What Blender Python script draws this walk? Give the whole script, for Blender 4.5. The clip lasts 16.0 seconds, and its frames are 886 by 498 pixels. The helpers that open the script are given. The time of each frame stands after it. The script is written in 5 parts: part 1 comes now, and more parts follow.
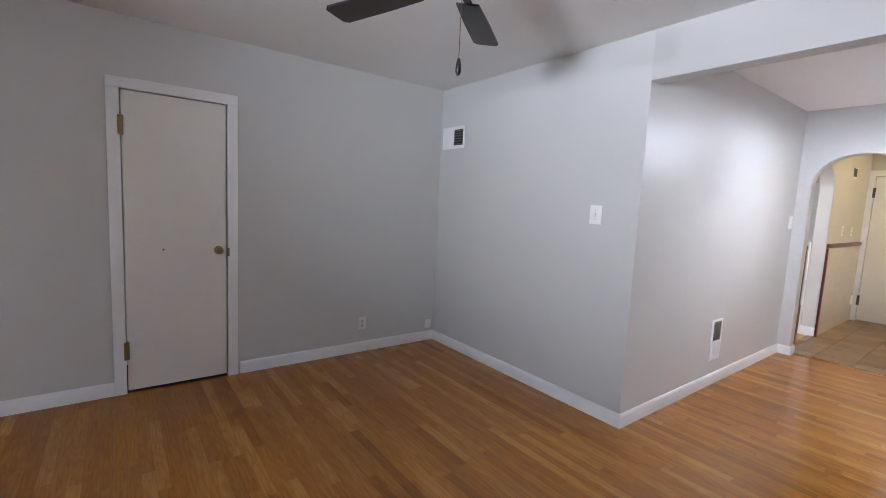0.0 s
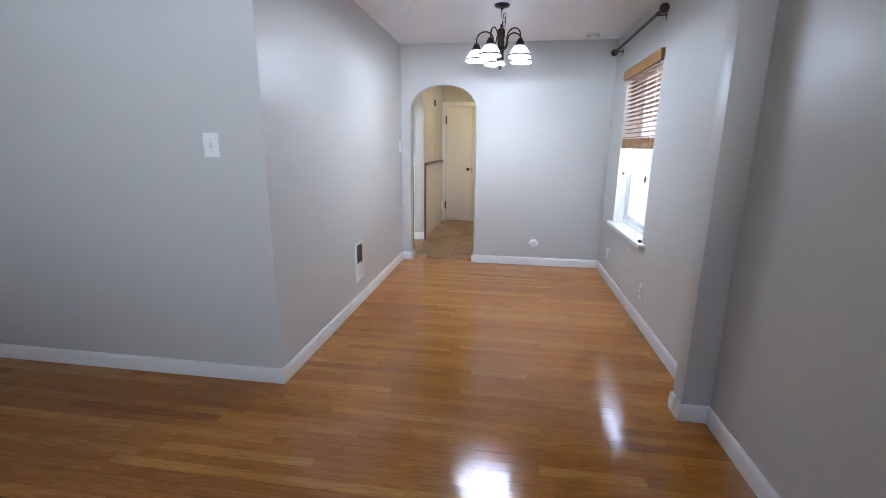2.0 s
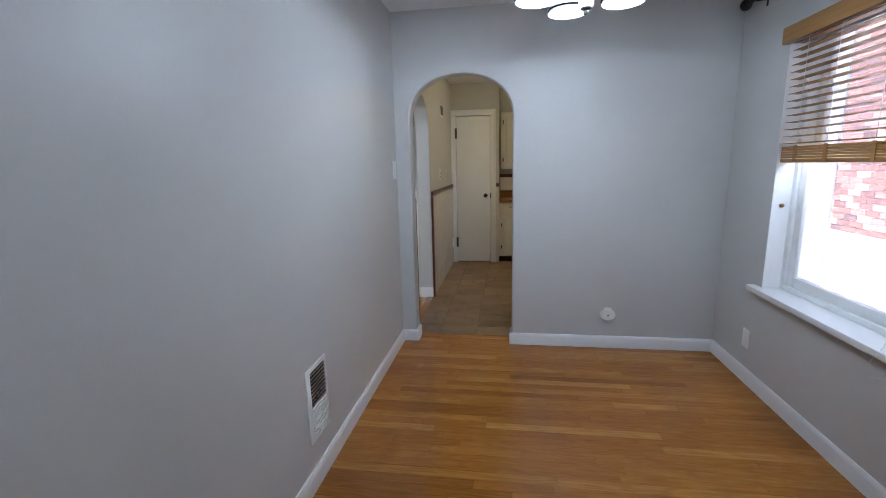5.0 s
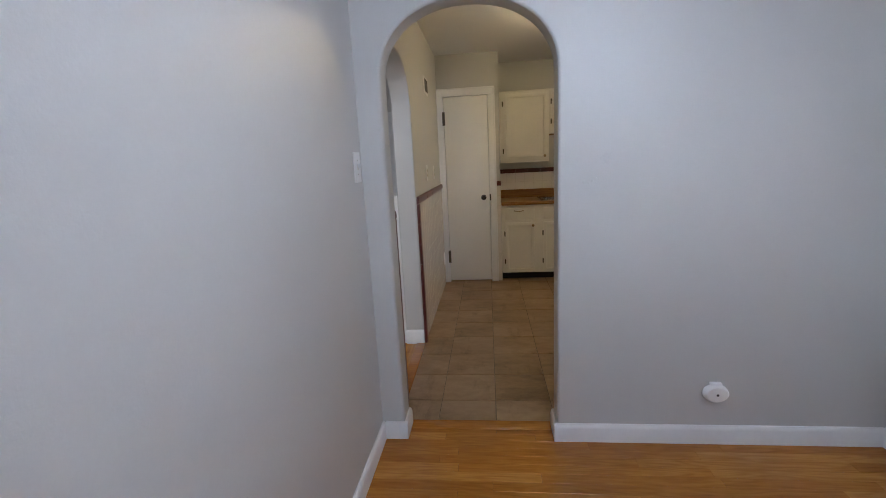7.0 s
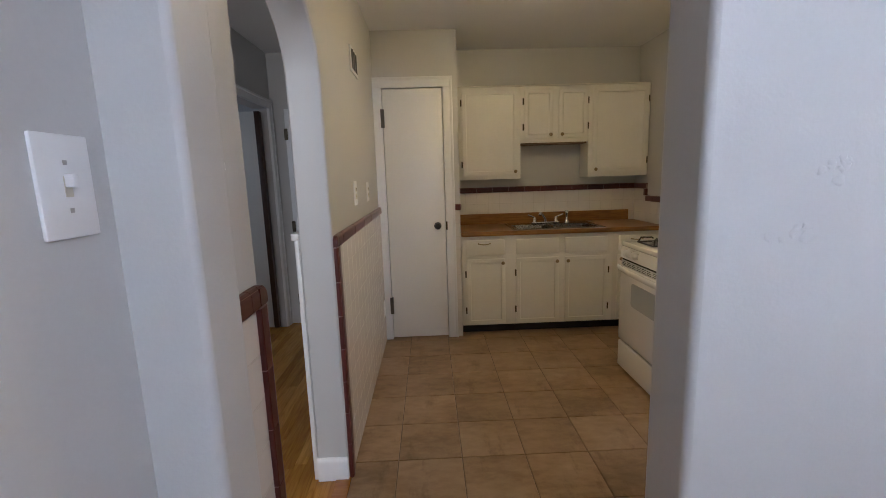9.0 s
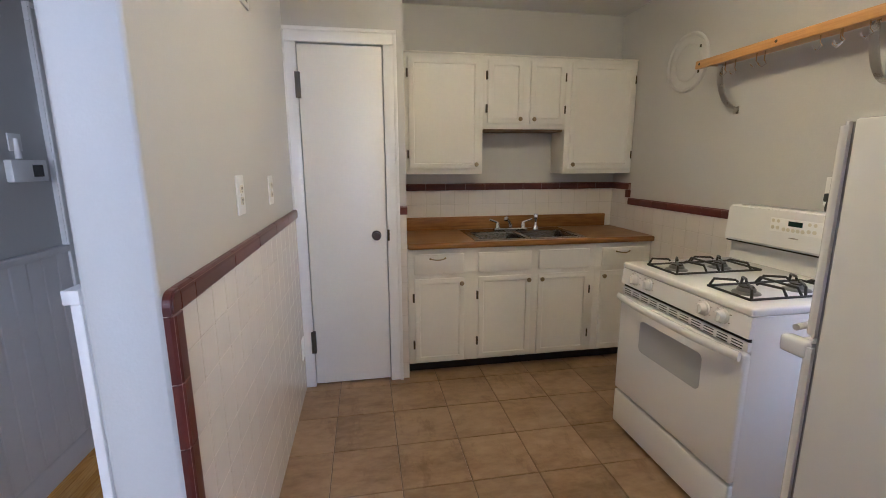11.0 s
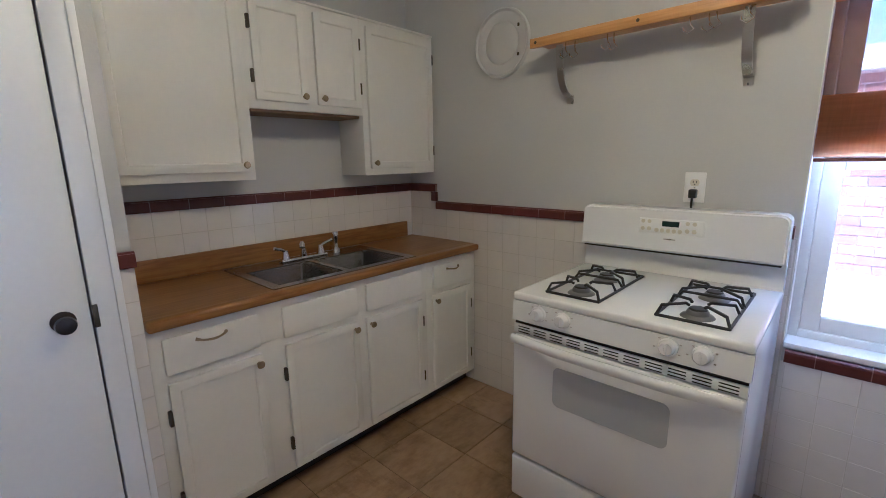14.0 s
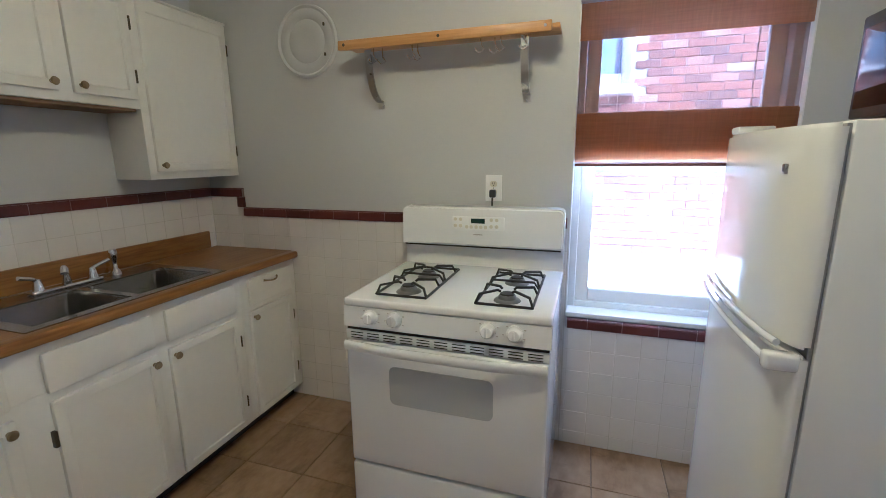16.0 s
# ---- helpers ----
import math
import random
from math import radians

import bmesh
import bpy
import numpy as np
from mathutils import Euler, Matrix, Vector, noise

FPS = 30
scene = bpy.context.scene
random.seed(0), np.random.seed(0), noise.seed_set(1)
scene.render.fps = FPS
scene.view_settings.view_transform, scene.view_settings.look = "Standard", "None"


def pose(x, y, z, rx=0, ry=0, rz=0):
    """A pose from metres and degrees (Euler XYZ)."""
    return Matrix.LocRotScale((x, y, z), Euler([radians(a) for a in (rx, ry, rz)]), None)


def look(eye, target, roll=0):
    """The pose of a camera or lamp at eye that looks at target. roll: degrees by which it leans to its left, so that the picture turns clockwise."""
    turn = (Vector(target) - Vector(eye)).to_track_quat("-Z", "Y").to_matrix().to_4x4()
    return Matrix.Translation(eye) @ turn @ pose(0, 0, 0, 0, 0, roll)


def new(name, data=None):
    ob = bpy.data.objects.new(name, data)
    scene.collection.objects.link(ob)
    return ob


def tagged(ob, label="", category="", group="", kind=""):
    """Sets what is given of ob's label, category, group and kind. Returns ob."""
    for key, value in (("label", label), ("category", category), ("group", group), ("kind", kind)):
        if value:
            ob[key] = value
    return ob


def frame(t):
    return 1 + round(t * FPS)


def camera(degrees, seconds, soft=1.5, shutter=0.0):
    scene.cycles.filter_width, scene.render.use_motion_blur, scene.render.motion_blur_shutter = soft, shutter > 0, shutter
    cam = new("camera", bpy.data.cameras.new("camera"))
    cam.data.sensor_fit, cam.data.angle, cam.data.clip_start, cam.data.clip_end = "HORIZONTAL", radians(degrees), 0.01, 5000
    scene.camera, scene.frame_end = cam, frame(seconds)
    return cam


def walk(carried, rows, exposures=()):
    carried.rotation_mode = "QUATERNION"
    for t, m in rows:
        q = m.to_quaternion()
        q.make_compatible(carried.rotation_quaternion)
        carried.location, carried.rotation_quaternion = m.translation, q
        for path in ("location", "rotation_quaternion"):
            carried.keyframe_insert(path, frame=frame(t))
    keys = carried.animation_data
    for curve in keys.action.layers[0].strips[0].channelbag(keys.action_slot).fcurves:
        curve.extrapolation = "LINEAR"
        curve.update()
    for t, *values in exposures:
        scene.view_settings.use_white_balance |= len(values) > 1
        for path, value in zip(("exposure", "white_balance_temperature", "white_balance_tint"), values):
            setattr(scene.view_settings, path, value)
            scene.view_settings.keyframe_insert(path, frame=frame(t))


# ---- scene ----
cam = camera(90.9, 16.0, soft=0.9)
PATH = [
    (0, (0.007, -0.056, 1.406), (1.204, 1.532, 1.193), 2.8),
    (0.5, (0.076, -0.032, 1.408), (1.541, 1.306, 1.15), 2.3),
    (1, (0.185, 0.01, 1.422), (1.91, 0.967, 1.09), 2.3),
    (1.5, (0.298, 0.055, 1.407), (2.176, 0.614, 1.001), 2.0),
    (2, (0.423, 0.118, 1.38), (2.349, 0.403, 0.919), 0.6),
    (2.5, (0.629, 0.119, 1.383), (2.577, 0.305, 0.972), 1.2),
    (3, (0.915, 0.159, 1.396), (2.875, 0.309, 1.032), 1.9),
    (3.5, (1.243, 0.278, 1.407), (3.201, 0.437, 1.031), 1.2),
    (4, (1.604, 0.349, 1.396), (3.555, 0.542, 1.0), 0.1),
    (4.5, (1.947, 0.437, 1.406), (3.887, 0.738, 1.029), -1.2),
    (6.8, (3.475, 0.812, 1.371), (5.423, 1.045, 0.982), -3.0),
    (7, (3.606, 0.822, 1.378), (5.555, 1.034, 0.986), -2.9),
    (7.5, (3.942, 0.892, 1.386), (5.901, 1.063, 1.021), -2.9),
    (8, (4.258, 0.9, 1.38), (6.229, 1.003, 1.055), -2.2),
    (8.5, (4.609, 0.88, 1.382), (6.585, 0.927, 1.076), -1.9),
    (9, (4.928, 0.928, 1.371), (6.899, 0.875, 1.04), -1.8),
    (9.5, (5.178, 0.943, 1.378), (7.134, 0.768, 1.005), -1.4),
    (11.8, (6.205, 0.921, 1.4), (8.137, 0.564, 1.03), -0.1),
    (12, (6.305, 0.946, 1.412), (8.241, 0.601, 1.047), -0.1),
    (12.5, (6.524, 0.938, 1.416), (8.442, 0.501, 1.051), -1.2),
    (13, (6.729, 0.892, 1.422), (8.59, 0.247, 1.074), -1.2),
    (13.5, (6.851, 0.925, 1.411), (8.519, -0.111, 1.032), -1.1),
    (14, (6.918, 0.995, 1.397), (8.25, -0.442, 0.997), -1.0),
    (14.5, (6.936, 1.018, 1.402), (7.909, -0.679, 0.986), -0.8),
    (15, (6.944, 1.01, 1.404), (7.617, -0.83, 1.0), -0.2),
    (15.5, (6.951, 1.009, 1.411), (7.485, -0.879, 1.023), -0.1),
    (16, (6.964, 1.01, 1.409), (7.576, -0.849, 1.001), -0.5),
]
EXPOSURE = [(0.0, 3.85, 6050, 16), (1.0, 3.66, 5900, 15), (2.0, 3.56, 5750, 12), (3.0, 3.4, 5650, 11), (4.5, 2.74, 5550, 10), (7.0, 2.78, 5750, 15), (9.0, 3.02, 5650, 17), (9.5, 3.24, 5450, 16), (12.0, 3.75, 4900, 22), (13.0, 3.7, 4900, 23), (13.5, 3.62, 4800, 23), (14.5, 3.35, 4350, 15), (15.5, 3.62, 4400, 13), (16.0, 3.6, 4500, 13)]
walk(cam, [(t, look(eye, target, roll)) for t, eye, target, roll in PATH], EXPOSURE)

# ---- light and world ----
world = bpy.data.worlds.new("daylight")
scene.world = world
world.use_nodes = True
_n = world.node_tree.nodes
_sky = _n.new("ShaderNodeTexSky")
_sky.sky_type = "NISHITA"
_sky.sun_disc = False
_sky.sun_elevation = radians(48)
_sky.sun_rotation = radians(-60)
_n["Background"].inputs["Strength"].default_value = 0.15
world.node_tree.links.new(_sky.outputs["Color"], _n["Background"].inputs["Color"])


def lamp(name, kind, at, energy, colour, size=0.05):
    data = bpy.data.lights.new(name, kind)
    data.energy, data.color = energy, colour
    if kind == "POINT":
        data.shadow_soft_size = size
    ob = new(name, data)
    ob.matrix_world = at
    return ob


sun = lamp("sun", "SUN", look((-7, 4.0, 8.95), (0, 0, 0)), 5.0, (1.0, 0.98, 0.95))
sun.data.angle = radians(0.5)
BULB_W, BULB_COL = 0.78, (0.84, 0.92, 1.0)
BOWL_GLOW, KITCHEN_COL = 5.2, (1.0, 0.74, 0.33)
FRONT_W = 2.6
HALL_W = 3.5
DINING_W, KITCHEN_W = 0.55, 0.5

# ---- materials ----


def nodes_of(name):
    m = bpy.data.materials.new(name)
    m.use_nodes = True
    nt = m.node_tree
    return m, nt, nt.nodes["Principled BSDF"]


def mathn(nt, op, a, b=None):
    n = nt.nodes.new("ShaderNodeMath")
    n.operation = op
    for i, v in enumerate((a, b)):
        if v is None:
            continue
        if isinstance(v, (int, float)):
            n.inputs[i].default_value = v
        else:
            nt.links.new(v, n.inputs[i])
    return n.outputs[0]


def noise_of(nt, scale, detail=4.0, stretch=(1, 1, 1), rough=0.55, offset=None):
    g = nt.nodes.new("ShaderNodeNewGeometry")
    mp = nt.nodes.new("ShaderNodeMapping")
    mp.inputs["Scale"].default_value = stretch
    nt.links.new(g.outputs["Position"], mp.inputs["Vector"])
    n = nt.nodes.new("ShaderNodeTexNoise")
    n.inputs["Scale"].default_value = scale
    n.inputs["Detail"].default_value = detail
    n.inputs["Roughness"].default_value = rough
    if offset is not None:
        c = nt.nodes.new("ShaderNodeCombineXYZ")
        for k in range(3):
            nt.links.new(mathn(nt, "MULTIPLY", offset, 17.0 + 9 * k), c.inputs[k])
        nt.links.new(c.outputs[0], mp.inputs["Location"])
    nt.links.new(mp.outputs["Vector"], n.inputs["Vector"])
    return n.outputs["Fac"]


def ramp_of(nt, fac, stops):
    r = nt.nodes.new("ShaderNodeValToRGB")
    e = r.color_ramp.elements
    while len(e) < len(stops):
        e.new(0.5)
    for k, (p, c) in enumerate(stops):
        e[k].position, e[k].color = p, (*c, 1)
    nt.links.new(fac, r.inputs["Fac"])
    return r.outputs["Color"]


def mix_of(nt, fac, a, b, blend="MIX"):
    n = nt.nodes.new("ShaderNodeMix")
    n.data_type, n.blend_type = "RGBA", blend
    if isinstance(fac, (int, float)):
        n.inputs["Factor"].default_value = fac
    else:
        nt.links.new(fac, n.inputs["Factor"])
    for key, v in (("A", a), ("B", b)):
        s = [i for i in n.inputs if i.name == key and i.type == "RGBA"][0]
        if isinstance(v, tuple):
            s.default_value = (*v, 1)
        else:
            nt.links.new(v, s)
    return [o for o in n.outputs if o.type == "RGBA"][0]


def bump_of(nt, bsdf, height, strength, distance=0.002):
    b = nt.nodes.new("ShaderNodeBump")
    b.inputs["Strength"].default_value = strength
    b.inputs["Distance"].default_value = distance
    nt.links.new(height, b.inputs["Height"])
    nt.links.new(b.outputs["Normal"], bsdf.inputs["Normal"])


def shade(c, k):
    return tuple(min(1.0, v * k) for v in c)


def surface(name, colour, rough=0.5, var=0.06, big=1.5, fine=60.0, bump=0.15, metal=0.0, dist=0.001, coat=0.0, object_var=0.0, stretch=(1, 1, 1), wavy=0.0):
    """Paint, metal or plastic with variation at two scales and fine relief."""
    m, nt, b = nodes_of(name)
    f1, f2 = noise_of(nt, big, 3.0), noise_of(nt, fine, 4.0, stretch)
    c = ramp_of(nt, f1, ((0.3, shade(colour, 1 - var)), (0.7, shade(colour, 1 + var))))
    c = mix_of(nt, 0.25, c, ramp_of(nt, f2, ((0.3, shade(colour, 1 - 1.5 * var)), (0.7, shade(colour, 1 + var)))))
    if object_var:
        o = nt.nodes.new("ShaderNodeObjectInfo")
        c = mix_of(nt, 1.0, c, ramp_of(nt, o.outputs["Random"], ((0.0, (1 - object_var,) * 3), (1.0, (1.0,) * 3))), "MULTIPLY")
    nt.links.new(c, b.inputs["Base Color"])
    r = nt.nodes.new("ShaderNodeMapRange")
    r.inputs["To Min"].default_value, r.inputs["To Max"].default_value = max(0.02, rough * 0.85), min(1, rough * 1.15)
    nt.links.new(f1, r.inputs["Value"])
    nt.links.new(r.outputs["Result"], b.inputs["Roughness"])
    b.inputs["Metallic"].default_value = metal
    b.inputs["Coat Weight"].default_value = coat
    if bump:
        h = mathn(nt, "ADD", f2, mathn(nt, "MULTIPLY", noise_of(nt, 11.0, 3.0), wavy)) if wavy else f2
        bump_of(nt, b, h, bump, dist)
    return m


def oak(name, tones, rough, along, pitch=70.0, knots=True, grain_mix=0.6, broad_mix=0.4, figure=0.0):
    """Varnished wood with long grain; each board has its own tone."""
    m, nt, b = nodes_of(name)
    st = [1.0, 1.0, 1.0]
    st[along] = 0.06
    o = nt.nodes.new("ShaderNodeObjectInfo")
    g = nt.nodes.new("ShaderNodeNewGeometry")
    rnd = mathn(nt, "FRACT", mathn(nt, "ADD", o.outputs["Random"], g.outputs["Random Per Island"]))
    tone = ramp_of(nt, rnd, tones)
    grain = noise_of(nt, pitch, 5.0, tuple(st), 0.65, rnd)
    broad = noise_of(nt, 9.0, 3.0, tuple(st), 0.55, rnd)
    c = mix_of(nt, grain_mix, tone, ramp_of(nt, grain, ((0.3, (0.66, 0.5, 0.34)), (0.6, (1.06, 1.06, 1.06)))), "MULTIPLY")
    c = mix_of(nt, broad_mix, c, ramp_of(nt, broad, ((0.3, (0.78, 0.72, 0.66)), (0.65, (1.0, 1.0, 1.0)))), "MULTIPLY")
    if figure:
        wide = [1.0, 1.0, 1.0]
        wide[along] = 0.14
        rings = mathn(nt, "SINE", mathn(nt, "MULTIPLY", noise_of(nt, 11.0, 2.0, tuple(wide), 0.5, rnd), 62.0))
        c = mix_of(nt, figure, c, ramp_of(nt, mathn(nt, "ADD", mathn(nt, "MULTIPLY", rings, 0.5), 0.5), ((0.0, (0.72, 0.62, 0.5)), (0.45, (1.0, 1.0, 1.0)), (1.0, (1.1, 1.1, 1.1)))), "MULTIPLY")
    if knots:
        stain = noise_of(nt, 2.3, 2.0)
        c = mix_of(nt, 1.0, c, ramp_of(nt, stain, ((0.2, (0.7, 0.62, 0.55)), (0.36, (1.0, 1.0, 1.0)))), "MULTIPLY")
    nt.links.new(c, b.inputs["Base Color"])
    wear = noise_of(nt, 3.0, 4.0)
    r = nt.nodes.new("ShaderNodeMapRange")
    r.inputs["To Min"].default_value, r.inputs["To Max"].default_value = rough * 0.7, rough * 1.35
    nt.links.new(wear, r.inputs["Value"])
    nt.links.new(r.outputs["Result"], b.inputs["Roughness"])
    b.inputs["Specular IOR Level"].default_value = 0.4
    bump_of(nt, b, grain, 0.12, 0.0006)
    return m


def glass_of(name, rough=0.0):
    m, nt, b = nodes_of(name)
    b.inputs["Transmission Weight"].default_value = 1.0
    b.inputs["Roughness"].default_value = rough
    b.inputs["IOR"].default_value = 1.45
    return m


def frosted(name, colour, weight=0.6):
    """Diffusing glass or cloth: part of the light passes."""
    m, nt, b = nodes_of(name)
    b.inputs["Base Color"].default_value = (*colour, 1)
    b.inputs["Roughness"].default_value = 0.35
    t = nt.nodes.new("ShaderNodeBsdfTranslucent")
    t.inputs["Color"].default_value = (*colour, 1)
    x = nt.nodes.new("ShaderNodeMixShader")
    x.inputs[0].default_value = weight
    nt.links.new(b.outputs[0], x.inputs[1])
    nt.links.new(t.outputs[0], x.inputs[2])
    nt.links.new(x.outputs[0], nt.nodes["Material Output"].inputs["Surface"])
    return m


def glowing(name, colour, strength):
    m, nt, b = nodes_of(name)
    b.inputs["Emission Color"].default_value = (*colour, 1)
    b.inputs["Emission Strength"].default_value = strength
    return m


def woven(name, colour, gaps=0.52):
    """Open-weave shade cloth: threads with gaps between them."""
    m, nt, b = nodes_of(name)
    slub = mathn(nt, "MULTIPLY", mathn(nt, "ADD", noise_of(nt, 150.0, 2.0, (0.05, 1, 1)), noise_of(nt, 150.0, 2.0, (1, 1, 0.05))), 0.5)
    col = ramp_of(nt, slub, ((0.3, shade(colour, 0.88)), (0.7, shade(colour, 1.12))))
    nt.links.new(col, b.inputs["Base Color"])
    b.inputs["Roughness"].default_value = 0.8
    t = nt.nodes.new("ShaderNodeBsdfTranslucent")
    nt.links.new(col, t.inputs["Color"])
    x = nt.nodes.new("ShaderNodeMixShader")
    x.inputs[0].default_value = 0.8
    nt.links.new(b.outputs[0], x.inputs[1])
    nt.links.new(t.outputs[0], x.inputs[2])
    hole = nt.nodes.new("ShaderNodeBsdfTransparent")
    y = nt.nodes.new("ShaderNodeMixShader")
    y.inputs[0].default_value = gaps
    nt.links.new(x.outputs[0], y.inputs[1])
    nt.links.new(hole.outputs[0], y.inputs[2])
    nt.links.new(y.outputs[0], nt.nodes["Material Output"].inputs["Surface"])
    return m


WALL = surface("greige_wall_paint", (0.55, 0.545, 0.525), 0.42, 0.035, 0.9, 150.0, 0.3, dist=0.0014, wavy=2.5)
CEIL = surface("ceiling_paint", (0.83, 0.83, 0.82), 0.75, 0.03, 0.8, 90.0, 0.3, dist=0.001)
TRIM = surface("white_trim_paint", (0.78, 0.78, 0.77), 0.32, 0.04, 3.0, 45.0, 0.1)
DOORP = surface("cream_door_paint", (0.74, 0.72, 0.66), 0.38, 0.04, 1.2, 60.0, 0.14)
CABP = surface("cabinet_paint", (0.77, 0.75, 0.69), 0.36, 0.04, 2.0, 38.0, 0.16)
PLATE = surface("switch_plate_plastic", (0.82, 0.82, 0.8), 0.3, 0.02, 6.0, 90.0, 0.03)
IVORY = surface("ivory_plastic", (0.66, 0.62, 0.5), 0.35, 0.03, 8.0, 90.0, 0.03)
# near-black: puts the darkness of gaps, slots and openings into the colour
DARK = surface("dark_gap_fill", (0.015, 0.014, 0.013), 0.7, 0.1, 4.0, 60.0, 0.05)
BRONZE = surface("oil_rubbed_bronze", (0.035, 0.028, 0.024), 0.38, 0.2, 9.0, 80.0, 0.1, metal=0.7)
HINGE = surface("old_hinge_metal", (0.09, 0.075, 0.055), 0.45, 0.25, 30.0, 120.0, 0.15, metal=0.8)
BRASS = surface("aged_brass", (0.28, 0.2, 0.09), 0.32, 0.2, 30.0, 120.0, 0.1, metal=1.0)
CHROME = surface("chrome", (0.72, 0.72, 0.73), 0.1, 0.03, 20.0, 200.0, 0.02, metal=1.0)
NICKEL = surface("brushed_nickel", (0.5, 0.48, 0.45), 0.28, 0.08, 12.0, 150.0, 0.05, metal=1.0)
ANTIQUE = surface("antique_brass_knob", (0.33, 0.26, 0.16), 0.3, 0.15, 30.0, 120.0, 0.08, metal=1.0)
STEEL = surface("brushed_sink_steel", (0.36, 0.355, 0.35), 0.24, 0.12, 7.0, 60.0, 0.0, metal=1.0)
ENAMEL = surface("white_enamel", (0.8, 0.8, 0.79), 0.16, 0.015, 2.0, 120.0, 0.02, coat=0.3)
PEBBLE = surface("pebbled_fridge_enamel", (0.8, 0.8, 0.78), 0.08, 0.015, 1.5, 260.0, 0.1, dist=0.0008)
CAST = surface("cast_iron", (0.02, 0.02, 0.02), 0.55, 0.2, 20.0, 150.0, 0.25)
GREYGLASS = surface("grey_oven_glass", (0.47, 0.49, 0.5), 0.1, 0.03, 4.0, 300.0, 0.0)
BLACKGL = surface("black_gloss", (0.012, 0.012, 0.013), 0.06, 0.1, 4.0, 200.0, 0.0)
WALLTILE = surface("glazed_wall_tile", (0.74, 0.7, 0.65), 0.16, 0.03, 5.0, 30.0, 0.06, object_var=0.035)
REDTILE = surface("oxblood_glazed_tile", (0.11, 0.023, 0.019), 0.32, 0.2, 8.0, 60.0, 0.08, object_var=0.35)
GROUT = surface("wall_grout", (0.58, 0.54, 0.48), 0.8, 0.1, 6.0, 120.0, 0.2)
CAPGROUT = surface("pale_cap_grout", (0.34, 0.23, 0.2), 0.8, 0.1, 6.0, 120.0, 0.2)
FGROUT = surface("floor_grout", (0.15, 0.105, 0.065), 0.85, 0.15, 6.0, 120.0, 0.3)
LAMINATE = oak("woodgrain_laminate", ((0.0, (0.28, 0.143, 0.036)), (1.0, (0.3, 0.153, 0.04))), 0.3, 1, 60.0, False, 0.9, 0.9, 0.35)
PINE = oak("varnished_pine", ((0.0, (0.55, 0.3, 0.09)), (1.0, (0.6, 0.34, 0.11))), 0.35, 0, 60.0, False)
BLINDW = oak("oak_blind_slat", ((0.0, (0.33, 0.175, 0.052)), (1.0, (0.38, 0.21, 0.07))), 0.45, 0, 70.0, False)
OAK = oak("oak_strip_floor", ((0.0, (0.28, 0.108, 0.015)), (0.1, (0.36, 0.145, 0.02)), (0.75, (0.43, 0.182, 0.027)), (0.97, (0.51, 0.238, 0.042))), 0.13, 1, 95.0, True, 0.58, 0.45, 0.34)
STAINED = oak("dark_stained_wood", ((0.0, (0.05, 0.022, 0.012)), (1.0, (0.07, 0.03, 0.016))), 0.35, 2, 70.0, False)
FANWOOD = surface("dark_fan_blade", (0.03, 0.022, 0.018), 0.35, 0.15, 8.0, 60.0, 0.1)
GLASS = glass_of("window_glass")
SHADEGL = frosted("alabaster_glass", (0.6, 0.61, 0.63), 0.35)
SHADEGL.node_tree.nodes["Principled BSDF"].inputs["Emission Color"].default_value = (*BULB_COL, 1)
SHADEGL.node_tree.nodes["Principled BSDF"].inputs["Emission Strength"].default_value = 0.05
RINGM = surface("black_ring_metal", (0.006, 0.005, 0.005), 0.8, 0.1, 10.0, 90.0, 0.05)
RINGM.node_tree.nodes["Principled BSDF"].inputs["Specular IOR Level"].default_value = 0.1
BURNER = surface("burner_alloy", (0.16, 0.155, 0.15), 0.4, 0.15, 14.0, 90.0, 0.1, metal=0.6)
BOWLGL = glowing("lit_bowl_glass", KITCHEN_COL, BOWL_GLOW)
BULBM = glowing("lit_bulb", (0.93, 0.95, 1.0), 8.0)
DISPLAY = surface("clock_display", (0.01, 0.03, 0.025), 0.1, 0.1, 5.0, 100.0, 0.0)
CLOTH = woven("woven_shade_cloth", (0.34, 0.155, 0.07), 0.4)
CLOTH2 = woven("folded_shade_cloth", (0.6, 0.35, 0.19), 0.05)
CORD = surface("cord", (0.7, 0.68, 0.62), 0.7, 0.05, 20.0, 200.0, 0.1)
BLACKPL = surface("black_plastic", (0.02, 0.02, 0.02), 0.4, 0.1, 10.0, 100.0, 0.05)
MORTAR = surface("mortar", (0.72, 0.7, 0.67), 0.9, 0.12, 4.0, 60.0, 0.4, dist=0.004)
OLDPAINT = surface("weathered_window_paint", (0.3, 0.31, 0.34), 0.7, 0.1, 3.0, 40.0, 0.2)
STUCCO = surface("white_masonry", (0.75, 0.74, 0.72), 0.8, 0.06, 1.0, 50.0, 0.4, dist=0.004)
CONCRETE = surface("pale_concrete", (0.82, 0.83, 0.85), 0.85, 0.1, 0.6, 40.0, 0.4, dist=0.004)


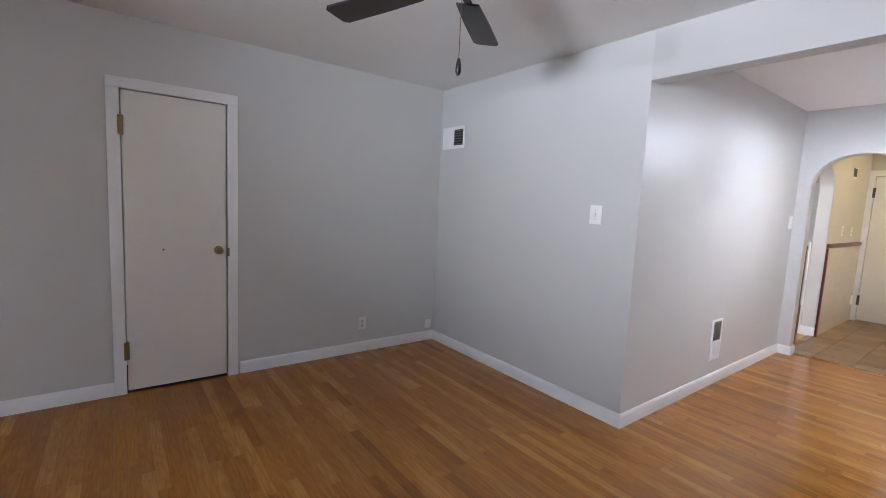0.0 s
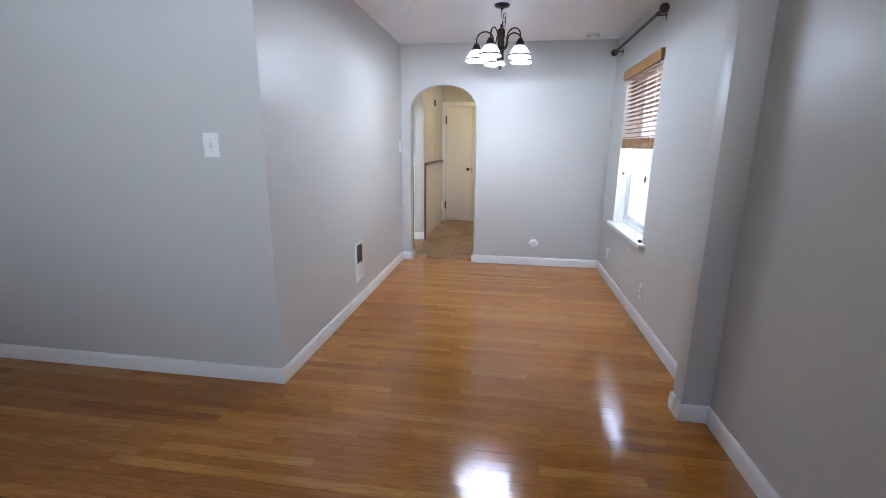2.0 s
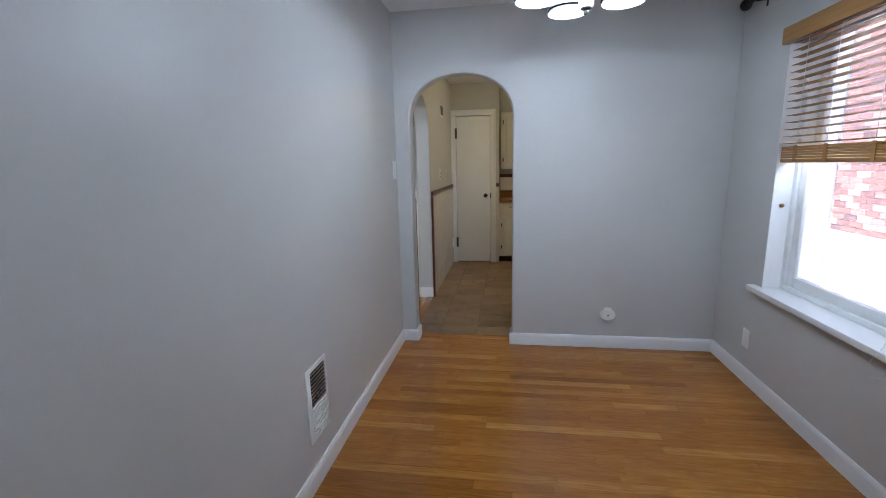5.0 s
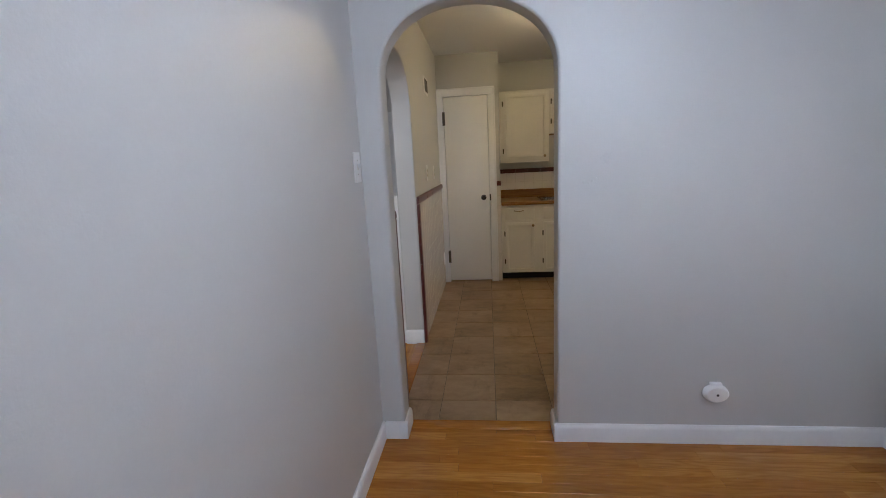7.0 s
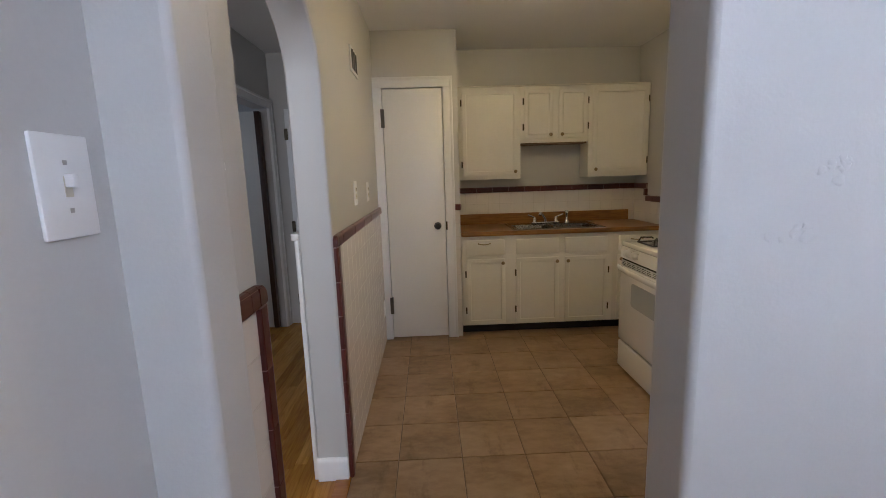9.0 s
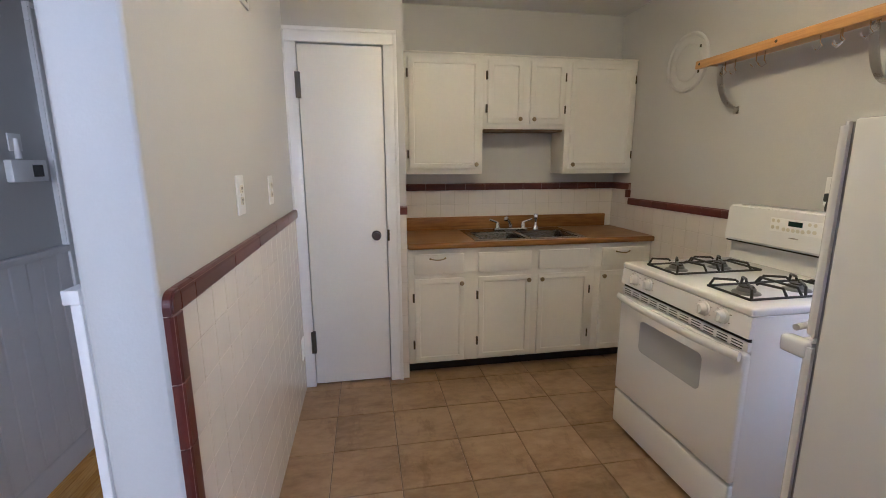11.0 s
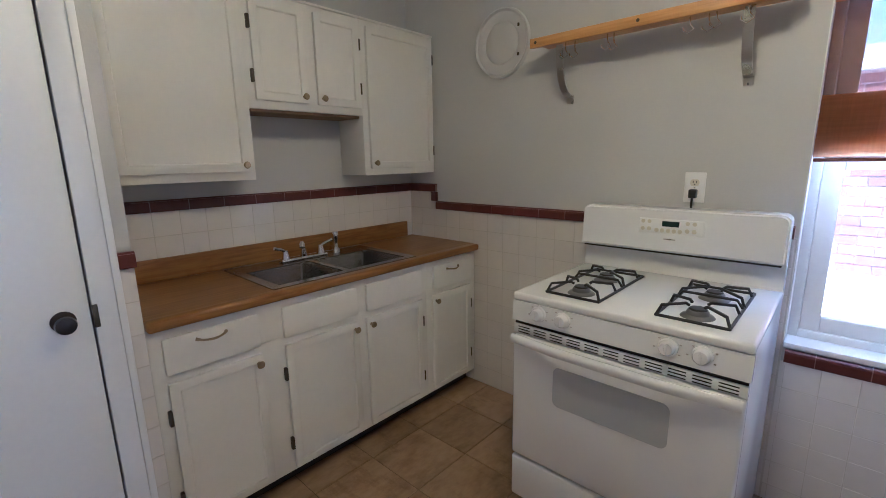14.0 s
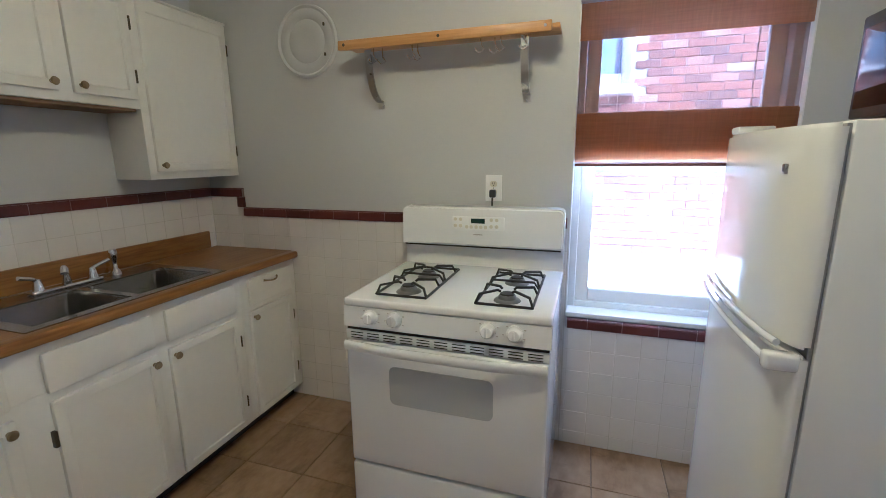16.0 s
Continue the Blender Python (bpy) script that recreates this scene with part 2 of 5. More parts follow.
def floor_tile_material():
    m, nt, b = nodes_of("travertine_floor_tile")
    o = nt.nodes.new("ShaderNodeObjectInfo")
    cl, sp = noise_of(nt, 3.6, 5.0, (1, 0.42, 1), 0.62, o.outputs["Random"]), noise_of(nt, 26.0, 5.0, (1, 0.5, 1), 0.6, o.outputs["Random"])
    veins = noise_of(nt, 7.0, 6.0, (0.5, 1.3, 1), 0.7, o.outputs["Random"])
    c = ramp_of(nt, cl, ((0.36, (0.165, 0.1, 0.05)), (0.46, (0.275, 0.175, 0.094)), (0.6, (0.365, 0.248, 0.148))))
    c = mix_of(nt, 0.3, c, ramp_of(nt, sp, ((0.35, (0.22, 0.13, 0.058)), (0.65, (0.46, 0.33, 0.2)))))
    c = mix_of(nt, 0.6, c, ramp_of(nt, veins, ((0.34, (0.6, 0.54, 0.47)), (0.45, (1.0, 1.0, 1.0)))), "MULTIPLY")
    c = mix_of(nt, 1.0, c, ramp_of(nt, o.outputs["Random"], ((0.0, (0.87, 0.86, 0.85)), (1.0, (1.06, 1.05, 1.04)))), "MULTIPLY")
    nt.links.new(c, b.inputs["Base Color"])
    r = nt.nodes.new("ShaderNodeMapRange")
    r.inputs["To Min"].default_value, r.inputs["To Max"].default_value = 0.28, 0.5
    nt.links.new(sp, r.inputs["Value"])
    nt.links.new(r.outputs["Result"], b.inputs["Roughness"])
    bump_of(nt, b, sp, 0.12, 0.0015)
    return m


FTILE = floor_tile_material()

# ---- mesh helpers ----


def box(bm, x0, x1, y0, y1, z0, z1, bev=0.0, seg=2):
    r = bmesh.ops.create_cube(bm, size=1.0)
    vs = r["verts"]
    bmesh.ops.scale(bm, vec=(abs(x1 - x0), abs(y1 - y0), abs(z1 - z0)), verts=vs)
    bmesh.ops.translate(bm, vec=((x0 + x1) / 2, (y0 + y1) / 2, (z0 + z1) / 2), verts=vs)
    if bev:
        es = list({e for v in vs for e in v.link_edges})
        bmesh.ops.bevel(bm, geom=es, offset=bev, segments=seg, affect="EDGES", profile=0.5)
    return bm


def B(x0, x1, y0, y1, z0, z1, bev=0.0, seg=2):
    return box(bmesh.new(), x0, x1, y0, y1, z0, z1, bev, seg)


def cyl(bm, p, q, r, r2=None, seg=16):
    p, q = Vector(p), Vector(q)
    d = q - p
    m = Matrix.Translation((p + q) / 2) @ d.to_track_quat("Z", "Y").to_matrix().to_4x4()
    bmesh.ops.create_cone(bm, cap_ends=True, segments=seg, radius1=r, radius2=r if r2 is None else r2, depth=d.length, matrix=m)
    return bm


def tube(bm, pts, r, seg=8):
    pts = [Vector(p) for p in pts]
    rings, up = [], None
    for k, p in enumerate(pts):
        d = (pts[min(k + 1, len(pts) - 1)] - pts[max(k - 1, 0)]).normalized()
        if up is None:
            up = d.orthogonal().normalized()
        up = (up - d * up.dot(d)).normalized()
        side = d.cross(up)
        rr = r[k] if isinstance(r, (list, tuple)) else r
        rings.append([bm.verts.new(p + rr * (math.cos(a) * up + math.sin(a) * side)) for a in (2 * math.pi * j / seg for j in range(seg))])
    for a, b in zip(rings, rings[1:]):
        for j in range(seg):
            bm.faces.new((a[j], a[(j + 1) % seg], b[(j + 1) % seg], b[j]))
    bm.faces.new(rings[0][::-1])
    bm.faces.new(rings[-1])
    return bm


def lathe(bm, profile, at, seg=24, axis=(0, 0, 1)):
    """Turn (radius, height) pairs round an axis through at."""
    m = Matrix.Translation(at) @ Vector(axis).to_track_quat("Z", "Y").to_matrix().to_4x4()
    rings = []
    for r, h in profile:
        if r < 1e-6:
            rings.append([bm.verts.new(m @ Vector((0, 0, h)))])
        else:
            rings.append([bm.verts.new(m @ Vector((r * math.cos(2 * math.pi * j / seg), r * math.sin(2 * math.pi * j / seg), h))) for j in range(seg)])
    for a, b in zip(rings, rings[1:]):
        for j in range(seg):
            k = (j + 1) % seg
            q = [a[0]] if len(a) == 1 else [a[j], a[k]]
            q += [b[0]] if len(b) == 1 else [b[k], b[j]]
            if len(q) > 2:
                bm.faces.new(q)
    return bm


def prism(bm, outline, axis, a, b):
    """Extrude a flat outline along an axis: x takes (y, z), y takes (x, z), z takes (x, y)."""
    def place(u, v, w):
        return {"x": (w, u, v), "y": (u, w, v), "z": (u, v, w)}[axis]
    lo = [bm.verts.new(place(u, v, a)) for u, v in outline]
    hi = [bm.verts.new(place(u, v, b)) for u, v in outline]
    bm.faces.new(lo[::-1])
    bm.faces.new(hi)
    for k in range(len(lo)):
        j = (k + 1) % len(lo)
        bm.faces.new((lo[k], lo[j], hi[j], hi[k]))
    bmesh.ops.recalc_face_normals(bm, faces=bm.faces[:])
    return bm


def arch_line(u0, u1, spring, top, n=24, power=2.15):
    """The upper edge of an arched opening, from u1 back to u0."""
    c, h, r = (u0 + u1) / 2, (u1 - u0) / 2, top - spring
    out = []
    for k in range(n + 1):
        a = math.pi * k / n
        cx, sx = math.cos(a), math.sin(a)
        out.append((c + h * math.copysign(abs(cx) ** (2 / power), cx), spring + r * abs(sx) ** (2 / power)))
    return out


def link(name, bm, material, smooth=True):
    me = bpy.data.meshes.new(name)
    bmesh.ops.recalc_face_normals(bm, faces=bm.faces[:])
    bm.to_mesh(me)
    bm.free()
    me.materials.append(material)
    if smooth:
        me.polygons.foreach_set("use_smooth", [True] * len(me.polygons))
        me.set_sharp_from_angle(angle=radians(38))
    return new(name, me)


def part(name, bm, material, parent, label=""):
    ob = link(name, bm, material)
    ob.parent = parent
    if parent.type == "EMPTY":
        ob.matrix_parent_inverse = Matrix.Translation(-parent.location)
    return tagged(ob, label)


def thing(name, at, label, category, group="", kind=""):
    ob = new(name)
    ob.location = at
    ob.empty_display_size = 0.1
    return tagged(ob, label, category, group, kind)


def whole(name, bm, material, label, category, kind="", group=""):
    return tagged(link(name, bm, material), label, category, group, kind)


def piece(name, mesh, parent, m):
    """One of many alike pieces on shared mesh data, under a setting mesh that stands at the origin."""
    ob = new(name, mesh)
    ob.parent = parent
    ob.matrix_basis = m
    return ob


def tile_mesh(name, w, h, d, bev, material):
    """A flat piece in the xy plane, its top at z = 0, with eased edges."""
    a, b, t = w / 2, h / 2, -bev * 0.7
    v = [(-a, -b, -d), (a, -b, -d), (a, b, -d), (-a, b, -d), (-a, -b, t), (a, -b, t), (a, b, t), (-a, b, t)]
    v += [(-a + bev, -b + bev, 0), (a - bev, -b + bev, 0), (a - bev, b - bev, 0), (-a + bev, b - bev, 0)]
    f = [(8, 9, 10, 11)] + [(k, (k + 1) % 4, (k + 1) % 4 + 4, k + 4) for k in range(4)] + [(k + 4, (k + 1) % 4 + 4, (k + 1) % 4 + 8, k + 8) for k in range(4)]
    me = bpy.data.meshes.new(name)
    me.from_pydata(v, [], f)
    me.materials.append(material)
    return me

# ---- structure ----
T = 0.016
H = 2.485          # ceiling height
YN, XC = 3.50, 2.60  # living room door wall, its short wall
YD, YS, YL = 1.39, -0.955, -0.955  # dining side wall, dining window wall, living side wall
XA0, XA1 = 5.581, 5.71  # the arched wall between dining room and kitchen
YK, YH = 1.345, 1.485    # kitchen wall with the arch to the hall
YW = -1.05               # kitchen window wall
XE = 9.10                # kitchen end wall
XB = -2.9                # living room back wall
OUT = -1.27              # outer face of the window walls


def setting(name, bm, material, label, category="wall"):
    return whole(name, bm, material, label, category, "structure")


def window_wall(name, x0, x1, face, ox0, ox1, oz0, oz1, label):
    bm = bmesh.new()
    box(bm, x0, ox0, OUT, face, -0.1, H)
    box(bm, ox1, x1, OUT, face, -0.1, H)
    box(bm, ox0, ox1, OUT, face, -0.1, oz0)
    box(bm, ox0, ox1, OUT, face, oz1, H)
    return setting(name, bm, WALL, label)


# living room
DX0, DX1, DZ = 0.04, 0.668, 2.03  # closet door
bm = bmesh.new()
box(bm, XB, DX0, YN, YN + 0.13, -0.1, H)
box(bm, DX1, XC + 0.13, YN, YN + 0.13, -0.1, H)
box(bm, DX0, DX1, YN, YN + 0.13, DZ, H)
setting("wall_living_north", bm, WALL, "greige painted plaster wall with a closet door")
# unseen walls behind the closet door, added to block daylight at its gaps
bm = B(DX0 - 0.3, DX1 + 0.3, YN + 0.6, YN + 0.65, -0.1, H)
box(bm, DX0 - 0.3, DX0 - 0.25, YN + 0.13, YN + 0.6, -0.1, H)
box(bm, DX1 + 0.25, DX1 + 0.3, YN + 0.13, YN + 0.6, -0.1, H)
setting("wall_closet", bm, WALL, "plain unseen closet walls that keep daylight from the door gaps")
# back wall, out of view, with an added front window opening that lights the room
bm = bmesh.new()
WY0, WY1, WZ0, WZ1 = -0.65, 0.0, 1.35, 2.05
box(bm, XB - 0.15, XB, YL - 0.1, WY0, -0.1, H)
box(bm, XB - 0.15, XB, WY1, YN + 0.13, -0.1, H)
box(bm, XB - 0.15, XB, WY0, WY1, -0.1, WZ0)
box(bm, XB - 0.15, XB, WY0, WY1, WZ1, H)
setting("wall_living_west", bm, WALL, "greige painted wall with an added front window opening")
bm = bmesh.new()
box(bm, XB - 0.15, XC + 0.03, OUT, YL, -0.1, H)
setting("wall_living_south", bm, WALL, "greige painted side wall of the living room")
# short wall and the dining side wall make one corner
bm = prism(bmesh.new(), [(XC, YD), (XC, YN + 0.13), (XC + 0.13, YN + 0.13), (XC + 0.13, YD + 0.12), (XA0, YD + 0.12), (XA0, YD)], "z", -0.1, H)
setting("wall_corner", bm, WALL, "greige painted outside corner between living and dining room")
setting("pilaster", B(XC, XC + 0.12, YS - 0.01, -0.815, -0.1, 2.2, 0.004), WALL, "painted pilaster carrying the beam", "pilaster")
setting("beam", B(XC, XC + 0.12, YS - 0.01, YD + 0.01, 2.193, H + 0.02, 0.004), WALL, "painted dropped beam over the wide opening", "beam")
window_1_box = (4.02, 5.05, 0.605, 2.09)
window_wall("wall_dining_south", XC + 0.03, XA0 + 0.075, YS, *window_1_box, "pale greige dining room window wall")
# the arched wall
a0, a1 = 0.515, 1.277
bm = prism(bmesh.new(), [(YS - 0.15, -0.1), (a0, -0.1)] + arch_line(a0, a1, 1.74, 2.048)[::-1] + [(a1, -0.1), (YD + 0.12, -0.1), (YD + 0.12, H + 0.05), (YS - 0.15, H + 0.05)], "x", XA0, XA1)
ob = setting("wall_arch_dining", bm, WALL, "pale plaster wall with a round-topped archway")
mod = ob.modifiers.new("soft_edge", "BEVEL")
mod.width, mod.segments, mod.limit_method, mod.angle_limit = 0.012, 3, "ANGLE", radians(50)
# kitchen left wall with the hall arch
h0, h1 = 5.955, 6.765
bm = prism(bmesh.new(), [(XA1 - 0.05, -0.1), (h0, -0.1)] + arch_line(h0, h1, 1.74, 2.05)[::-1] + [(h1, -0.1), (XE + 0.05, -0.1), (XE + 0.05, H + 0.05), (XA1 - 0.05, H + 0.05)], "y", YK, YH)
ob = setting("wall_kitchen_north", bm, WALL, "greige kitchen wall with an archway to the hall")
mod = ob.modifiers.new("soft_edge", "BEVEL")
mod.width, mod.segments, mod.limit_method, mod.angle_limit = 0.008, 2, "ANGLE", radians(50)
window_2_box = (6.2, 7.03, 0.668, 2.04)
window_wall("wall_kitchen_south", XA0 + 0.075, XE + 0.12, YW, *window_2_box, "greige kitchen window wall above glazed tile")
setting("wall_kitchen_east", B(XE, XE + 0.12, YW, YH, -0.1, H), WALL, "greige kitchen end wall behind the cabinets")
# pantry closet
PX, PY0, PY1, PD0, PD1, PZ = 8.52, 0.68, YK, 0.80, 1.278, 2.06
bm = bmesh.new()
box(bm, PX, PX + 0.09, PY0, PD0, -0.1, H)
box(bm, PX, PX + 0.09, PD1, PY1, -0.1, H)
box(bm, PX, PX + 0.09, PD0, PD1, PZ, H)
box(bm, PX + 0.09, XE, PY0, PY0 + 0.06, -0.1, H)
setting("wall_pantry", bm, WALL, "greige wall of the pantry closet")
# hall
HY, HX0, HX1 = 2.33, 8.19, 8.95
bm = bmesh.new()
box(bm, 3.5, HX0, HY, HY + 0.12, -0.1, H)
box(bm, HX1, 9.2, HY, HY + 0.12, -0.1, H)
box(bm, HX0, HX1, HY, HY + 0.12, 2.0, H)
setting("wall_hall_north", bm, WALL, "dim greige hall wall with a bedroom doorway")
setting("wall_hall_east", B(9.05, 9.15, YH, HY, -0.1, H), WALL, "hall end wall")
setting("wall_hall_west", B(3.5, 3.6, YD + 0.12, HY + 0.12, -0.1, H), WALL, "plain hall west end wall")
bm = bmesh.new()
box(bm, 7.4, 7.5, HY + 0.12, 5.0, -0.1, H)
box(bm, 10.4, 10.5, HY + 0.12, 5.0, -0.1, H)
box(bm, 7.4, 10.5, 5.0, 5.1, -0.1, H)
box(bm, 9.2, 10.5, HY + 0.02, HY + 0.12, -0.1, H)
setting("wall_bedroom", bm, WALL, "plain walls of the dark room beyond")
setting("ceiling", B(XB - 0.2, 10.6, OUT, 5.2, H, H + 0.2), CEIL, "white painted ceiling, faintly textured", "ceiling")
setting("floor", B(XB - 0.1, XA0 + 0.085, OUT + 0.1, YN + 0.65, -0.1, -0.006), DARK, "varnished honey oak strip floor", "floor")
setting("floor_kitchen", B(XA0 + 0.085, XE + 0.05, OUT + 0.1, YK + 0.01, -0.1, -0.004), FGROUT, "brown stone-look tile floor with dark grout", "floor")
setting("floor_hall", B(XA0 + 0.085, 10.5, YK + 0.06, 5.1, -0.1, -0.006), DARK, "oak strip floor of the hall", "floor")
setting("floor_hall_west", B(3.5, XA0 + 0.085, YD + 0.1, HY + 0.1, -0.1, 0.0), OAK, "oak floor of the hall", "floor")
setting("threshold", B(XA0 + 0.075, XA0 + 0.15, a0 + T, a1 - T, -0.01, 0.006, 0.004), OAK, "worn oak threshold strip under the archway", "threshold")
setting("threshold", B(h0, h1, YK - 0.01, YK + 0.06, -0.01, 0.006, 0.004), OAK, "worn oak threshold strip under the hall archway", "threshold")

# baseboards: a moulded profile swept along the wall foot


def baseboard(p, q, out, h=0.092, t=0.016, label="white painted baseboard with an eased top edge"):
    (x0, y0), (x1, y1) = p, q
    d = Vector((x1 - x0, y1 - y0, 0))
    n = Vector((out[0], out[1], 0))
    prof = [(0, 0), (t, 0), (t, h - 0.022), (t * 0.75, h - 0.008), (t * 0.35, h), (0, h)]
    bm = bmesh.new()
    a = [bm.verts.new(Vector((x0, y0, z)) + n * o) for o, z in prof]
    b = [bm.verts.new(Vector((x0, y0, z)) + d + n * o) for o, z in prof]
    bm.faces.new(a)
    bm.faces.new(b[::-1])
    for k in range(len(a)):
        j = (k + 1) % len(a)
        bm.faces.new((a[k], b[k], b[j], a[j]))
    return whole("baseboard", bm, TRIM, label, "baseboard", "structure")


baseboard((XB, YN), (-0.03, YN), (0, -1))
baseboard((0.755, YN), (XC, YN), (0, -1))
baseboard((XC, YN - T), (XC, YD - T), (-1, 0))
baseboard((XC - T, YD), (XA0, YD), (0, -1))
baseboard((XA0, YD - T), (XA0, a1 - T), (-1, 0))
baseboard((XA0, a1), (XA1, a1), (0, -1))
baseboard((XA0, YS + T), (XA0, a0 + T), (-1, 0))
baseboard((XA0, a0), (XA1, a0), (0, 1))
baseboard((XC + 0.12, YS), (XA0, YS), (0, 1))
baseboard((XC, YS), (XC, -0.815 + T), (-1, 0))
baseboard((XC, -0.815), (XC + 0.12, -0.815), (0, 1))
baseboard((XB, YL), (XC - T, YL), (0, 1))
baseboard((XB, YL + T), (XB, YN - T), (1, 0))
baseboard((h1, YK), (h1, YH), (-1, 0), 0.11)
baseboard((7.0, HY), (HX0 - 0.07, HY), (0, -1), 0.12)

# closet door in the living room


def casing(parent_name, axis, plane, u0, u1, top, w, t, out, label, foot=0.0, band=False):
    """Three flat casing boards round an opening, as one piece of trim."""
    bm = bmesh.new()
    lo, hi = sorted((plane, plane + out * t))
    def b3(ua, ub, za, zb):
        if axis == "y":
            box(bm, ua, ub, lo, hi, za, zb, 0.003)
        else:
            box(bm, lo, hi, ua, ub, za, zb, 0.003)
    b3(u0 - w, u0, foot, top)
    b3(u1, u1 + w, foot, top)
    b3(u0 - w, u1 + w, top, top + w)
    if band:
        lo, hi = sorted((plane + out * t, plane + out * (t + 0.009)))
        b3(u0 - w, u0 - w + 0.02, foot, top + w - 0.021)
        b3(u1 + w - 0.02, u1 + w, foot, top + w - 0.021)
        b3(u0 - w, u1 + w, top + w - 0.02, top + w)
    return whole(parent_name, bm, TRIM, label, "door casing", "structure")


def knob(parent, at, axis, material, r=0.026):
    bm = lathe(bmesh.new(), [(0, 0), (r * 1.1, 0.0), (r * 1.15, 0.004), (r * 0.5, 0.01), (r * 0.4, 0.03), (r * 0.85, 0.038), (r, 0.05), (r * 0.9, 0.062), (0, 0.068)], at, 20, axis)
    return part("door_knob", bm, material, parent, "round metal knob")


def hinge(parent, x0, x1, y0, y1, z0, z1, mat=HINGE):
    bm = B(x0, x1, y0, y1, z0, z1, 0.001, 1)
    return part("hinge", bm, mat, parent, "old dark metal hinge")


casing("door_casing", "y", YN, DX0, DX1, DZ, 0.07, 0.02, -1, "white painted flat door casing")
door = thing("door_1", (DX0, YN, 0), "closed cream painted flush closet door with brass knob", "door", kind="structure")
leaf = part("door_leaf", B(DX0 + 0.006, DX1 - 0.006, YN - 0.004, YN + 0.035, 0.018, DZ - 0.006, 0.002), DOORP, door)
part("mark", lathe(bmesh.new(), [(0, 0.0008), (0.004, 0.0006), (0.006, 0.0)], (0.265, YN - 0.004, 0.985), 10, (0, -1, 0)), HINGE, door, "small dark mark in the paint")
knob(door, (0.607, YN - 0.004, 0.975), (0, -1, 0), BRASS)
part("latch_plate", B(DX1 - 0.004, DX1 + 0.012, YN - 0.022, YN - 0.0195, 0.93, 0.99, 0.002), BRASS, door)
for z in (1.80, 0.30):
    hinge(door, DX0 - 0.012, DX0 + 0.018, YN - 0.026, YN - 0.0, z - 0.06, z + 0.06, BRASS)

# pantry door in the kitchen
casing("door_casing", "x", PX, PD0, PD1, PZ, 0.078, 0.02, -1, "white painted casing of the pantry door", band=True)
door = thing("door_2", (PX, PD1, 0), "closed narrow cream painted pantry door", "door", kind="structure")
part("door_leaf", B(PX - 0.006, PX + 0.03, PD0 + 0.005, PD1 - 0.005, 0.015, PZ - 0.008, 0.002), DOORP, door)
knob(door, (PX - 0.006, 0.868, 0.965), (-1, 0, 0), BRONZE)
part("latch_plate", B(PX - 0.023, PX - 0.0195, PD0 - 0.012, PD0 + 0.002, 0.93, 1.0, 0.002), HINGE, door)
for z in (1.83, 0.30):
    hinge(door, PX - 0.03, PX - 0.004, PD1 - 0.015, PD1 + 0.012, z - 0.07, z + 0.07)

# hall doorway, the door standing open inside the dark room, and a second door at the hall's end
casing("door_casing", "y", HY, HX0, HX1, 2.0, 0.075, 0.022, -1, "white painted moulded casing of the bedroom door", band=True)
door = thing("door_3", (HX1, HY + 0.1, 0), "bedroom door standing open with dark stained edge", "door", kind="structure")
part("door_leaf", B(HX1 - 0.06, HX1 - 0.022, HY + 0.09, HY + 0.83, 0.02, 1.97, 0.002), DOORP, door)
part("door_edge", B(HX1 - 0.075, HX1 - 0.018, HY + 0.045, HY + 0.088, 0.02, 1.97, 0.002), STAINED, door, "dark stained wooden door edge")
door = thing("door_4", (9.05, 2.0, 0), "white painted hall door with dark hinges", "door", kind="structure")
part("door_leaf", B(9.005, 9.04, 1.56, 2.2, 0.02, 2.0, 0.002), TRIM, door)
for z in (1.78, 0.95, 0.25):
    hinge(door, 8.995, 9.006, 2.18, 2.21, z - 0.05, z + 0.05)

# hall wainscot
w = setting("wainscot", B(6.9, HX0 - 0.075, HY - 0.012, HY, 0.12, 1.0), TRIM, "white painted beadboard wainscot", "wainscot")
x = 6.95
while x < HX0 - 0.14:
    part("board", B(x, x + 0.088, HY - 0.02, HY - 0.012, 0.12, 1.0, 0.004, 1), TRIM, w)
    x += 0.09
part("cap_rail", B(6.9, HX0 - 0.075, HY - 0.035, HY, 1.0, 1.03, 0.004), TRIM, w)
w = setting("wainscot", B(h1 - 0.002, 8.9, YH, YH + 0.02, 0.0, 1.12, 0.003), TRIM, "white painted wainscot end beside the hall archway", "wainscot")
part("cap_rail", B(h1 - 0.004, 8.9, YH, YH + 0.032, 1.12, 1.15, 0.003), TRIM, w)

# ---- windows ----


